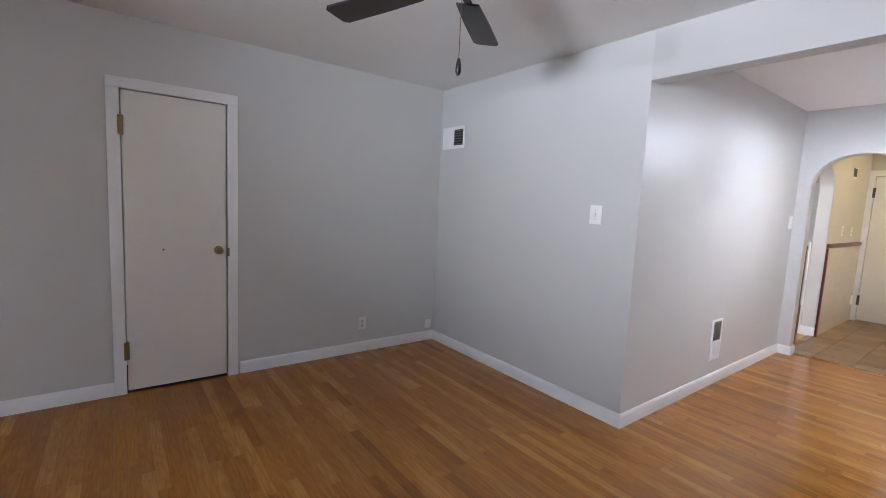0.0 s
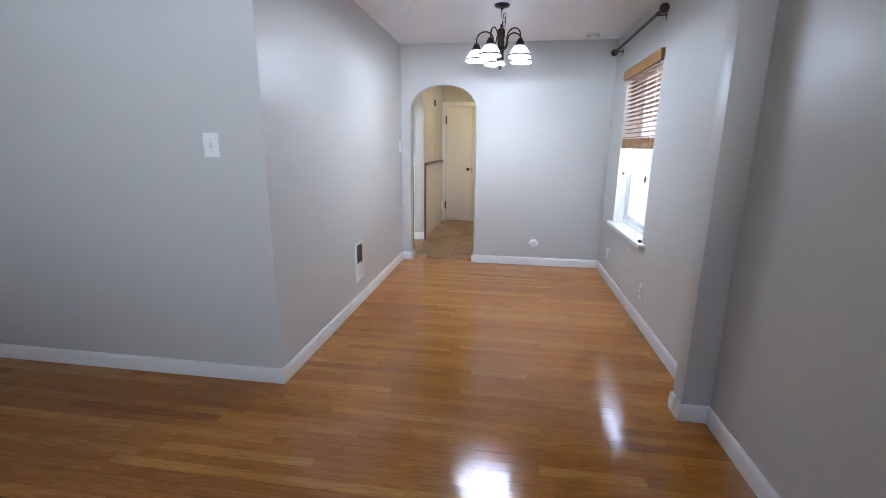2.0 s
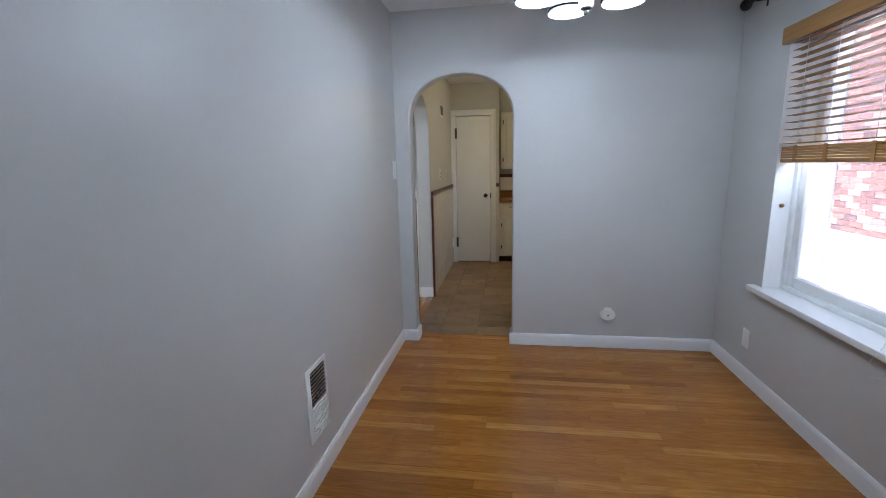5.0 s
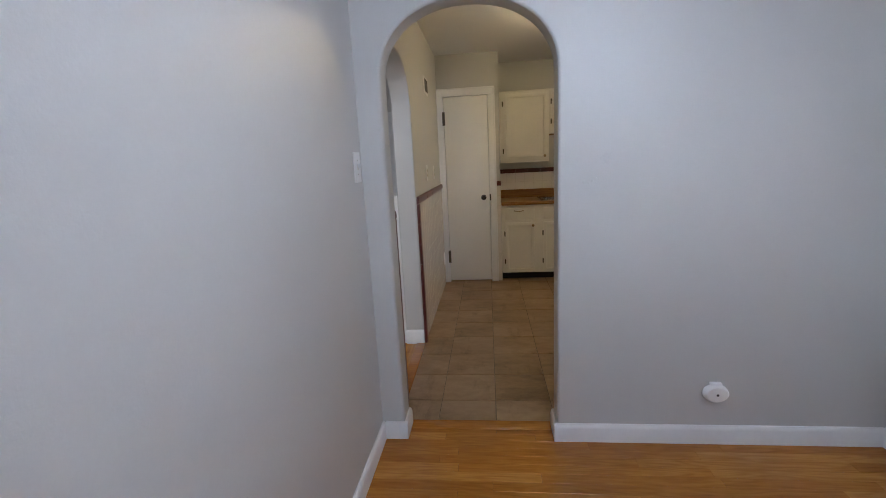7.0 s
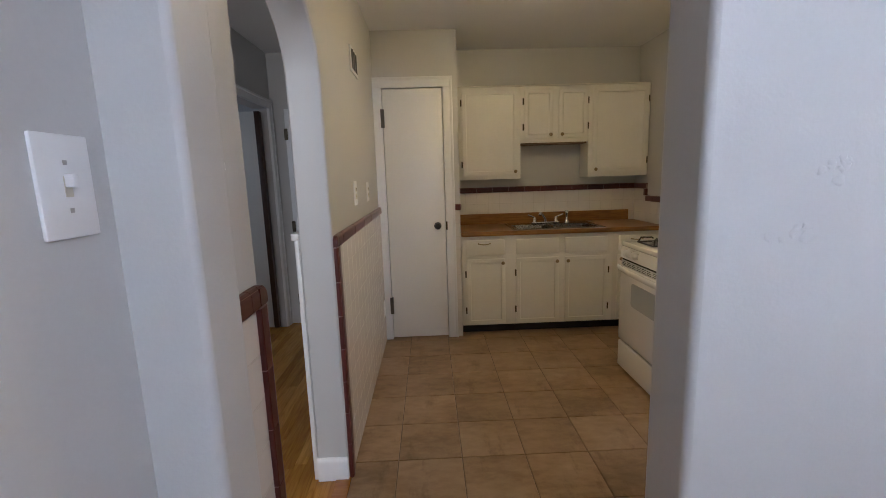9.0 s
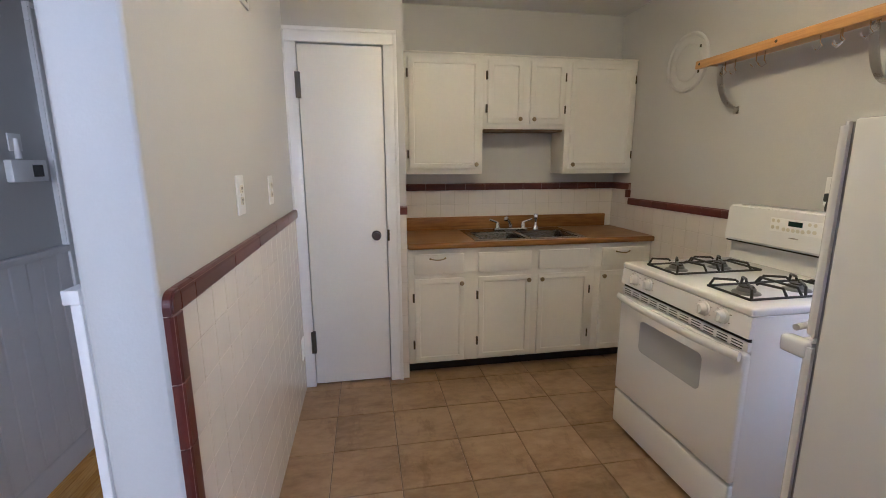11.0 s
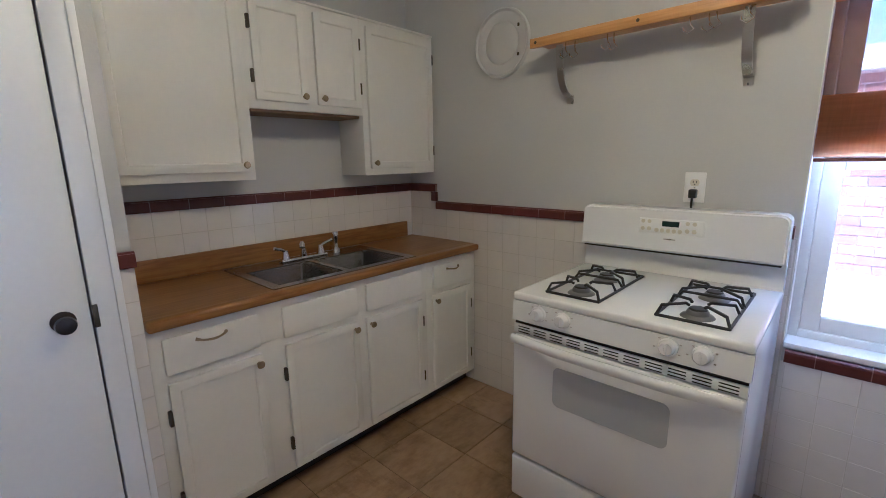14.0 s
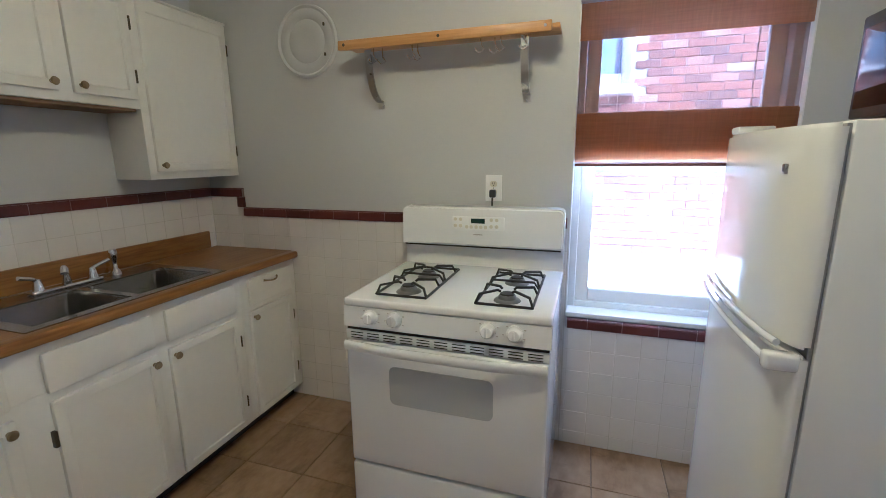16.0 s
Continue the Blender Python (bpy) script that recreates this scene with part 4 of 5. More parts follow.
part("body", lathe(bmesh.new(), [(0, 0), (0.062, 0), (0.062, 0.012), (0.056, 0.03), (0.03, 0.036), (0, 0.036)], (5.36, -0.66, H), 28, (0, 0, -1)), PLATE, sd)
part("vent_ring", lathe(bmesh.new(), [(0.058, 0.014), (0.0605, 0.014), (0.0605, 0.018), (0.058, 0.018)], (5.36, -0.66, H), 28, (0, 0, -1)), DARK, sd)

# thermostat in the hall
th = thing("thermostat", (7.95, HY, 1.35), "white wall thermostat in the hall", "thermostat")
part("body", B(7.86, 8.06, HY - 0.03, HY, 1.325, 1.415, 0.006), PLATE, th)
part("screen", B(7.97, 8.03, HY - 0.0315, HY - 0.029, 1.345, 1.395), BLACKGL, th)
bm = cyl(bmesh.new(), (7.93, HY - 0.012, 1.42), (7.93, HY - 0.012, 1.50), 0.012, 0.008, 10)
box(bm, 7.90, 7.97, HY - 0.006, HY, 1.45, 1.52, 0.002)
whole("wall_sensor", bm, PLATE, "small pale wall sensor above the thermostat", "sensor")

# ---- chandelier ----
CX, CY = 4.30, 0.232
ch = thing("chandelier", (CX, CY, H), "dark bronze five-arm chandelier with lit glass bell shades", "chandelier")
part("canopy", lathe(bmesh.new(), [(0, 0), (0.06, 0), (0.062, 0.008), (0.05, 0.018), (0.012, 0.026), (0.008, 0.04), (0, 0.04)], (CX, CY, H), 24, (0, 0, -1)), BRONZE, ch)
z, k = H - 0.035, 0
while z > 2.345:
    a = k * math.pi / 2
    pts = [(CX + 0.011 * math.cos(t) * math.cos(a) + 0.004 * math.sin(3 * k), CY - 0.03 * math.sin(math.pi * (H - 0.035 - z) / 0.12) + 0.011 * math.cos(t) * math.sin(a), z - 0.016 + 0.02 * math.sin(t)) for t in (2 * math.pi * j / 12 for j in range(13))]
    part("chain_link", tube(bmesh.new(), pts, 0.0024, 6), BRONZE, ch)
    z -= 0.031
    k += 1
part("wire", tube(bmesh.new(), [(CX, CY, H - 0.03), (CX + 0.02, CY + 0.01, 2.42), (CX - 0.014, CY - 0.01, 2.37), (CX + 0.008, CY, 2.31)], 0.0022, 6), BRONZE, ch)
part("body", lathe(bmesh.new(), [(0, 2.345), (0.008, 2.343), (0.01, 2.315), (0.026, 2.305), (0.031, 2.29), (0.031, 2.245), (0.027, 2.235), (0.028, 2.18), (0.04, 2.17), (0.042, 2.15), (0.028, 2.14), (0.026, 2.1), (0.034, 2.085), (0.034, 2.07), (0.022, 2.06)], (CX, CY, 0), 20), BRONZE, ch)
part("glass_collar", lathe(bmesh.new(), [(0.02, 2.062), (0.03, 2.055), (0.031, 2.03), (0.022, 2.022), (0.016, 2.022)], (CX, CY, 0), 20), SHADEGL, ch)
part("bottom_finial", lathe(bmesh.new(), [(0, 2.03), (0.022, 2.024), (0.024, 2.018), (0.012, 2.012), (0.012, 2.004), (0.006, 1.996), (0, 1.994)], (CX, CY, 0), 16), BRONZE, ch)
ARM0 = radians(86)
for k in range(5):
    a = 2 * math.pi * k / 5 + ARM0
    ca, sa = math.cos(a), math.sin(a)
    R = 0.2
    pts = [(CX + 0.03 * ca, CY + 0.03 * sa, 2.158), (CX + 0.052 * ca, CY + 0.052 * sa, 2.165), (CX + 0.062 * ca, CY + 0.062 * sa, 2.2)]
    for j in range(13):
        t = math.pi * (1 - j / 12)
        r = 0.131 + 0.069 * math.cos(t)
        pts.append((CX + r * ca, CY + r * sa, 2.228 + 0.062 * math.sin(t)))
    pts.append((CX + R * ca, CY + R * sa, 2.195))
    arm = part("arm", tube(bmesh.new(), pts, 0.0058, 8), BRONZE, ch)
    sx, sy = CX + R * ca, CY + R * sa
    part("socket_cup", lathe(bmesh.new(), [(0, 2.205), (0.01, 2.205), (0.022, 2.196), (0.03, 2.178), (0.036, 2.158), (0.03, 2.154), (0, 2.154)], (sx, sy, 0), 16), BRONZE, arm)
    prof = [(0.028, 2.153), (0.042, 2.146), (0.058, 2.13), (0.07, 2.11), (0.08, 2.088), (0.088, 2.066)]
    part("shade", lathe(bmesh.new(), prof + [(r - 0.003, z + 0.001) for r, z in prof[::-1]], (sx, sy, 0), 28), SHADEGL, arm, "frosted glass bell shade, lit")
    for zr, rr in ((2.08, 0.0885),):
        part("shade_ring", tube(bmesh.new(), [(sx + rr * math.cos(2 * math.pi * j / 28), sy + rr * math.sin(2 * math.pi * j / 28), zr) for j in range(29)], 0.004, 6), RINGM, arm)
    part("bulb", lathe(bmesh.new(), [(0, 2.155), (0.012, 2.152), (0.016, 2.135), (0.025, 2.11), (0.027, 2.095), (0.02, 2.08), (0, 2.074)], (sx, sy, 0), 16), BULBM, arm, "lit frosted bulb")
    lamp("chandelier_bulb_light", "POINT", Matrix.Translation((sx, sy, 2.056)), BULB_W, BULB_COL, 0.015)

# ---- kitchen ceiling lamp ----
KX, KY = 7.22, 0.205
kl = thing("ceiling_lamp", (KX, KY, H), "lit flush bowl ceiling lamp with bronze fitting", "ceiling lamp")
part("pan", lathe(bmesh.new(), [(0, 0), (0.16, 0), (0.165, 0.01), (0.15, 0.035), (0.12, 0.045), (0, 0.045)], (KX, KY, H), 32, (0, 0, -1)), BRONZE, kl)
prof = [(0.145, 0.04), (0.15, 0.055), (0.142, 0.085), (0.12, 0.115), (0.085, 0.138), (0.04, 0.15), (0.006, 0.153)]
part("bowl", lathe(bmesh.new(), prof, (KX, KY, H), 36, (0, 0, -1)), BOWLGL, kl, "glowing frosted glass bowl")
part("finial", lathe(bmesh.new(), [(0, 0.15), (0.014, 0.152), (0.016, 0.16), (0.008, 0.168), (0.01, 0.176), (0, 0.182)], (KX, KY, H), 16, (0, 0, -1)), BRONZE, kl)

# ---- ceiling fan ----
FX, FY, FZ = 1.06, 1.335, 2.235
fan = thing("ceiling_fan", (FX, FY, H), "dark five-blade ceiling fan with pull chain", "ceiling fan")
part("canopy", lathe(bmesh.new(), [(0, 0), (0.07, 0), (0.07, 0.02), (0.045, 0.05), (0.015, 0.06), (0, 0.06)], (FX, FY, H), 24, (0, 0, -1)), BRONZE, fan)
part("downrod", tube(bmesh.new(), [(FX, FY, H - 0.05), (FX, FY, 2.42), (FX, FY, 2.37)], 0.012, 10), BRONZE, fan)
part("motor", lathe(bmesh.new(), [(0, 2.38), (0.05, 2.375), (0.105, 2.35), (0.11, 2.31), (0.105, 2.275), (0.06, 2.255), (0.055, 2.21), (0.045, 2.19), (0, 2.185)], (FX, FY, 0), 32), BRONZE, fan)
for k in range(5):
    m = Matrix.Translation((FX, FY, FZ)) @ Matrix.Rotation(radians(38 + 72 * k), 4, "Z") @ Matrix.Rotation(radians(9), 4, "X")
    bm = prism(bmesh.new(), [(0.19, -0.05), (0.4, -0.062), (0.63, -0.068), (0.655, -0.055), (0.66, 0.05), (0.64, 0.066), (0.4, 0.062), (0.19, 0.05)], "z", -0.004, 0.004)
    bmesh.ops.transform(bm, matrix=m, verts=bm.verts[:])
    bl = part("blade", bm, FANWOOD, fan, "dark wooden fan blade")
    bm = prism(bmesh.new(), [(0.09, -0.02), (0.2, -0.016), (0.25, -0.035), (0.27, 0.0), (0.25, 0.035), (0.2, 0.016), (0.09, 0.02)], "z", 0.005, 0.01)
    bmesh.ops.transform(bm, matrix=m, verts=bm.verts[:])
    part("blade_iron", bm, BRONZE, bl)
part("pull_chain", tube(bmesh.new(), [(1.1, 1.36, 2.21), (1.114, 1.37, 2.18), (1.114, 1.37, 2.05), (1.114, 1.37, 1.975)], 0.0016, 6), BRASS, fan)
part("pull_knob", lathe(bmesh.new(), [(0, 1.98), (0.006, 1.976), (0.011, 1.95), (0.012, 1.925), (0.006, 1.912), (0, 1.91)], (1.114, 1.37, 0), 12), BRONZE, fan, "small dark metal pull")

# ---- kitchen cabinets ----
CF = 8.54  # face of the lower boxes


def shaker(parent, name, xf, y0, y1, z0, z1, rail=0.05, panel=True):
    """A framed cabinet door that faces -x, its front at xf."""
    if not panel:
        return part(name, B(xf, xf + 0.018, y0, y1, z0, z1, 0.004), CABP, parent)
    bm = B(xf, xf + 0.018, y0, y1, z0, z1, 0.003)
    front = max((f for f in bm.faces if f.normal.x < -0.9), key=lambda f: f.calc_area())
    bmesh.ops.inset_region(bm, faces=[front], thickness=rail)
    bmesh.ops.inset_region(bm, faces=[front], thickness=0.006, depth=-0.007)
    return part(name, bm, CABP, parent)


def cab_knob(parent, x, y, z):
    part("knob", lathe(bmesh.new(), [(0, 0), (0.008, 0), (0.006, 0.008), (0.013, 0.014), (0.0155, 0.02), (0.012, 0.026), (0, 0.028)], (x, y, z), 16, (-1, 0, 0)), ANTIQUE, parent, "round pewter knob")


def cab_hinges(parent, x, y, z0, z1):
    for z in (z0 + 0.1, z1 - 0.1):
        part("hinge", B(x - 0.004, x + 0.02, y - 0.006, y + 0.006, z - 0.028, z + 0.028, 0.002), HINGE, parent)


def lower_unit(y1, y0, drawer, doors, label, low_top=False):
    """A base unit between y0 < y1; doors: (y0, y1, knob side, hinge side)."""
    u = thing("base_cabinet", (CF, (y0 + y1) / 2, 0), label, "cabinet", "base cabinets under the counter")
    bm = bmesh.new()
    if low_top:
        box(bm, CF, CF + 0.018, y0, y1, 0.7, 0.862)
    box(bm, CF, XE - 0.015, y0, y1, 0.085, 0.7 if low_top else 0.862, 0.001)
    part("body", bm, CABP, u)
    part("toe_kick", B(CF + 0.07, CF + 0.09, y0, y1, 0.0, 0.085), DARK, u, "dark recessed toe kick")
    for a, b, pull in drawer:
        dr = part("drawer_front", B(CF - 0.018, CF, a, b, 0.697, 0.828, 0.005), CABP, u)
        if pull:
            c = (a + b) / 2 + 0.01
            pts = [(CF - 0.018 - 0.024 * math.sin(math.pi * j / 10) ** 0.6, c - 0.05 + 0.1 * j / 10, 0.8 - 0.006 * math.sin(math.pi * j / 10)) for j in range(11)]
            part("pull", tube(bmesh.new(), pts, [0.007, 0.0045, 0.004, 0.004, 0.0045, 0.005, 0.0045, 0.004, 0.004, 0.0045, 0.007], 8), ANTIQUE, dr, "curved pewter pull")
    for a, b, kn, hg in doors:
        dd = shaker(u, "door", CF - 0.018, a, b, 0.098, 0.665, 0.042)
        cab_knob(dd, CF - 0.018, a + 0.02 if kn < 0 else b - 0.02, 0.632)
        cab_hinges(dd, CF - 0.012, b + 0.006 if hg > 0 else a - 0.006, 0.12, 0.64)
    return u


lower_unit(0.676, 0.335, [(0.312, 0.638, True)], [(0.31, 0.637, -1, 1)], "white painted base cabinet with one drawer beside pantry")
lower_unit(0.335, -0.615, [(-0.148, 0.215, False), (-0.565, -0.203, False)], [(-0.149, 0.213, -1, 1), (-0.57, -0.202, 1, -1)], "white painted double-door sink cabinet with false drawer fronts", True)
lower_unit(-0.615, -1.03, [(-0.981, -0.66, True)], [(-0.978, -0.655, 1, -1)], "white painted narrow base cabinet in the window corner")

# counter with sink cut-out
SX0, SX1, SY0, SY1 = 8.565, 9.015, -0.535, 0.215
ct = thing("countertop", (8.8, -0.18, 0.9), "woodgrain laminate countertop with rolled edge and backsplash", "countertop")
bm = bmesh.new()
CZ0, CZ1, CB = 0.862, 0.9, XE - 0.012
box(bm, 8.505, SX0, YW + 0.012, 0.676, CZ0, CZ1, 0.012, 3)
box(bm, SX1, CB, YW + 0.012, 0.676, CZ0, CZ1 - 0.0004)
box(bm, SX0 - 0.012, SX1, SY1, 0.676, CZ0 + 0.001, CZ1 - 0.0002)
box(bm, SX0 - 0.012, SX1, YW + 0.012, SY0, CZ0 + 0.001, CZ1 - 0.0002)
part("top", bm, LAMINATE, ct)
part("backsplash", B(CB - 0.02, CB, YW + 0.07, 0.676, CZ1, 1.0, 0.006), LAMINATE, ct)

# double-bowl steel sink
sk = thing("sink", (8.79, -0.16, 0.9), "double-bowl stainless steel drop-in sink", "sink")
r0 = 0.018
bm = bmesh.new()
by = [(-0.505, -0.158), (-0.128, 0.19)]
bx0, bx1 = SX0 + 0.02, SX1 - 0.12
for a, b, c, d in ((SX0 - r0, bx0, SY0 - r0, SY1 + r0), (bx1, SX1 + r0, SY0 - r0, SY1 + r0), (bx0, bx1, SY0 - r0, by[0][0]), (bx0, bx1, by[0][1], by[1][0]), (bx0, bx1, by[1][1], SY1 + r0)):
    box(bm, a, b, c, d, 0.9005, 0.905)
part("rim", bm, STEEL, sk)
for y0, y1 in by:
    bm = bmesh.new()
    def ring(i, z, n=8):
        out = []
        for cx, cy, s in ((bx1 - i, y1 - i, 0), (bx0 + i, y1 - i, 1), (bx0 + i, y0 + i, 2), (bx1 - i, y0 + i, 3)):
            rr = 0.05
            ox, oy = ((-1, -1), (1, -1), (1, 1), (-1, 1))[s]
            for j in range(n + 1):
                a = math.pi / 2 * (s + j / n)
                out.append(bm.verts.new((cx + ox * rr + rr * math.cos(a), cy + oy * rr + rr * math.sin(a), z)))
        return out
    rings = [ring(-0.004, 0.9045), ring(0.003, 0.895), ring(0.01, 0.78), ring(0.03, 0.755), ring(0.06, 0.75)]
    for a, b in zip(rings, rings[1:]):
        for j in range(len(a)):
            bm.faces.new((a[j], a[(j + 1) % len(a)], b[(j + 1) % len(a)], b[j]))
    bm.faces.new(rings[-1])
    bmesh.ops.solidify(bm, geom=bm.faces[:], thickness=0.002)
    bowl = part("bowl", bm, STEEL, sk)
    part("drain", lathe(bmesh.new(), [(0, 0.752), (0.03, 0.752), (0.04, 0.756), (0.042, 0.752), (0.042, 0.745), (0, 0.745)], ((bx0 + bx1) / 2, (y0 + y1) / 2, 0), 20), CHROME, bowl)

fc = thing("faucet", (8.965, -0.145, 0.905), "chrome two-handle kitchen faucet with sprayer", "faucet")
fx, fy = 8.965, -0.145
part("deck_plate", B(fx - 0.025, fx + 0.025, fy - 0.13, fy + 0.13, 0.905, 0.92, 0.007, 3), CHROME, fc)
pts = [(fx, fy, 0.915), (fx - 0.004, fy + 0.002, 0.94), (fx - 0.03, fy + 0.017, 0.965), (fx - 0.07, fy + 0.042, 0.99), (fx - 0.11, fy + 0.066, 1.008), (fx - 0.135, fy + 0.08, 1.008), (fx - 0.142, fy + 0.085, 0.994)]
part("spout", tube(bmesh.new(), pts, [0.018, 0.015, 0.0125, 0.0115, 0.0115, 0.0135, 0.0135], 12), CHROME, fc)
for s in (-1, 1):
    hb = part("handle_base", lathe(bmesh.new(), [(0, 0.965), (0.012, 0.962), (0.016, 0.945), (0.02, 0.92), (0.022, 0.915)], (fx, fy + s * 0.1, 0), 16), CHROME, fc)
    part("lever", tube(bmesh.new(), [(fx, fy + s * 0.1, 0.958), (fx - 0.01, fy + s * 0.125, 0.972), (fx - 0.015, fy + s * 0.165, 0.985)], [0.008, 0.007, 0.008], 8), CHROME, hb)
part("sprayer", lathe(bmesh.new(), [(0, 1.022), (0.013, 1.02), (0.017, 1.006), (0.015, 0.985), (0.01, 0.965), (0.01, 0.935), (0.02, 0.92), (0.023, 0.905)], (fx + 0.012, fy - 0.205, 0), 14), CHROME, fc)

# upper cabinets
UF, UT = 8.878, 2.115


def upper_unit(y1, y0, z0, doors, label):
    u = thing("wall_cabinet", (UF, (y0 + y1) / 2, z0), label, "cabinet", "wall cabinets over the sink")
    part("body", B(UF, XE - 0.002, y0, y1, z0, UT, 0.001), CABP, u)
    for a, b, kn, hg in doors:
        za, zb = z0 + 0.035, 2.088
        dd = shaker(u, "door", UF - 0.018, a, b, za, zb, 0.045)
        cab_knob(dd, UF - 0.018, a + 0.025 if kn < 0 else b - 0.025, za + 0.03)
        cab_hinges(dd, UF - 0.012, b + 0.006 if hg > 0 else a - 0.006, za, zb)
    part("top_moulding", B(UF - 0.009, XE - 0.004, y0, y1, UT + 0.001, UT + 0.012, 0.003), CABP, u)
    return u


upper_unit(0.662, 0.105, 1.325, [(0.13, 0.622, -1, 1)], "white painted tall wall cabinet beside the pantry")
short_unit = upper_unit(0.105, -0.505, 1.635, [(-0.182, 0.074, -1, 1), (-0.489, -0.234, 1, -1)], "short white double-door wall cabinet over the sink")
part("bottom_panel", B(UF + 0.012, XE - 0.02, -0.492, 0.092, 1.6215, 1.634, 0.001), surface("bare_plywood", (0.2, 0.125, 0.065), 0.6, 0.2, 6.0, 60.0, 0.2), short_unit, "unpainted brown wooden underside")
upper_unit(-0.505, YW + 0.002, 1.322, [(-1.028, -0.54, 1, -1)], "white painted tall wall cabinet in the window corner")

# ---- stove ----
SXL, SXR, SYF = 7.045, 7.812, -0.36
st = thing("gas_stove", (7.43, -0.7, 0), "white four-burner gas stove with oven and backguard", "stove")
part("body", B(SXL + 0.004, SXR - 0.004, -1.035, SYF - 0.02, 0.03, 0.868, 0.004), ENAMEL, st)
bm = B(SXL, SXR, -1.0, SYF, 0.868, 0.9, 0.01, 3)
part("cooktop", bm, ENAMEL, st)
bm = prism(bmesh.new(), [(SYF - 0.02, 0.79), (SYF + 0.002, 0.79), (SYF - 0.004, 0.868), (SYF - 0.02, 0.868)], "x", SXL, SXR)
cp = part("control_panel", bm, ENAMEL, st)
for kx in (7.70, 7.603, 7.258, 7.166):
    kb = part("knob", lathe(bmesh.new(), [(0, 0), (0.029, 0), (0.029, 0.006), (0.024, 0.01), (0.021, 0.026), (0.018, 0.03), (0, 0.031)], (kx, SYF - 0.001, 0.834), 20, (0, 1, 0.06)), ENAMEL, cp)
    part("grip", B(kx - 0.004, kx + 0.004, SYF + 0.026, SYF + 0.0325, 0.818, 0.852, 0.002), ENAMEL, kb)
    for a in range(5):
        t = radians(40 + a * 65)
        part("mark", B(kx + 0.04 * math.sin(t) - 0.003, kx + 0.04 * math.sin(t) + 0.003, SYF - 0.002, SYF + 0.0022, 0.834 + 0.03 * math.cos(t) - 0.0016, 0.834 + 0.03 * math.cos(t) + 0.0016), NICKEL, cp)
# vent slots over the oven door
part("vent_strip", B(SXL + 0.004, SXR - 0.004, SYF - 0.022, SYF - 0.004, 0.738, 0.774, 0.003), ENAMEL, st)
# dark strip painted in for the shade between panel and vent strip
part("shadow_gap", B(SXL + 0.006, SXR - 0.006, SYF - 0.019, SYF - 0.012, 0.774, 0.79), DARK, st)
for k in range(11):
    c = SXL + 0.05 + k * (SXR - SXL - 0.1) / 10
    for j in range(3):
        part("vent_slot", B(c - 0.025, c + 0.025, SYF - 0.0055, SYF - 0.0032, 0.743 + j * 0.0105, 0.7467 + j * 0.0105), DARK, st)
od = part("oven_door", B(SXL + 0.004, SXR - 0.004, SYF - 0.03, SYF + 0.004, 0.215, 0.734, 0.012, 3), ENAMEL, st)
bm = bmesh.new()
wp, rr = [], 0.025
for s, (cx, cz) in enumerate(((7.605, 0.625), (7.26, 0.625), (7.26, 0.52), (7.605, 0.52))):
    for j in range(7):
        a = math.pi / 2 * (s + j / 6)
        wp.append((cx + rr * math.cos(a), cz + rr * math.sin(a)))
prism(bm, wp, "y", SYF + 0.002, SYF + 0.0062)
part("oven_window", bm, GREYGLASS, od, "rounded grey oven window")
pts = [(SXL + 0.012 + (SXR - SXL - 0.024) * j / 16, SYF + 0.012 + 0.03 * min(1, 4 * min(j / 16, 1 - j / 16)), 0.722) for j in range(17)]
bm = tube(bmesh.new(), pts, 0.016, 10)
bmesh.ops.scale(bm, vec=(1, 0.7, 1.2), verts=bm.verts[:], space=Matrix.Translation((0, -SYF - 0.03, -0.722)))
part("handle", bm, ENAMEL, od, "wide moulded door handle")
part("drawer", B(SXL + 0.004, SXR - 0.004, SYF - 0.03, SYF + 0.002, 0.02, 0.205, 0.01, 3), ENAMEL, st)
# dark block stands in for the shade beneath the stove
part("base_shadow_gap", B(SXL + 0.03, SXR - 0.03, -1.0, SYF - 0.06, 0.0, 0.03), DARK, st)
# backguard
BX0, BX1 = SXL + 0.002, SXR - 0.002
rim = [(BX0, 1.005), (BX1, 1.005)]
for cx, a0 in ((BX1 - 0.028, 0.0), (BX0 + 0.028, math.pi / 2)):
    rim += [(cx + 0.028 * math.cos(a0 + math.pi / 2 * j / 6), 1.157 + 0.028 * math.sin(a0 + math.pi / 2 * j / 6)) for j in range(7)]
bm = prism(bmesh.new(), rim, "y", -1.03, -0.925)
bmesh.ops.bevel(bm, geom=[e for e in bm.edges if min(v.co.y for v in e.verts) > -0.93], offset=0.009, segments=3, affect="EDGES")
for v in bm.verts:
    if v.co.y > -0.97:
        v.co.y -= 0.01 * (v.co.z - 1.005) / 0.16
prism(bm, [(-0.975, 0.9), (-0.985, 0.99), (-0.985, 1.0052), (-1.03, 1.0052), (-1.03, 0.9)], "x", BX0, BX1)
bg = part("backguard", bm, ENAMEL, st)
# backguard's own shade drawn as a dark strip on its underside
part("shadow_slot", B(BX0 + 0.012, BX1 - 0.012, -0.99, -0.935, 0.9975, 1.0045), DARK, st, "dark strip drawn for the shade under the backguard")
def face_y(z):
    return -0.925 - 0.01 * (z - 1.005) / 0.16
part("control_plate", B(7.31, 7.555, face_y(1.11) - 0.002, face_y(1.11) + 0.0022, 1.08, 1.143, 0.002), PLATE, bg)
part("display", B(7.40, 7.465, face_y(1.11), face_y(1.11) + 0.0034, 1.113, 1.135), DISPLAY, bg, "dark green clock display")
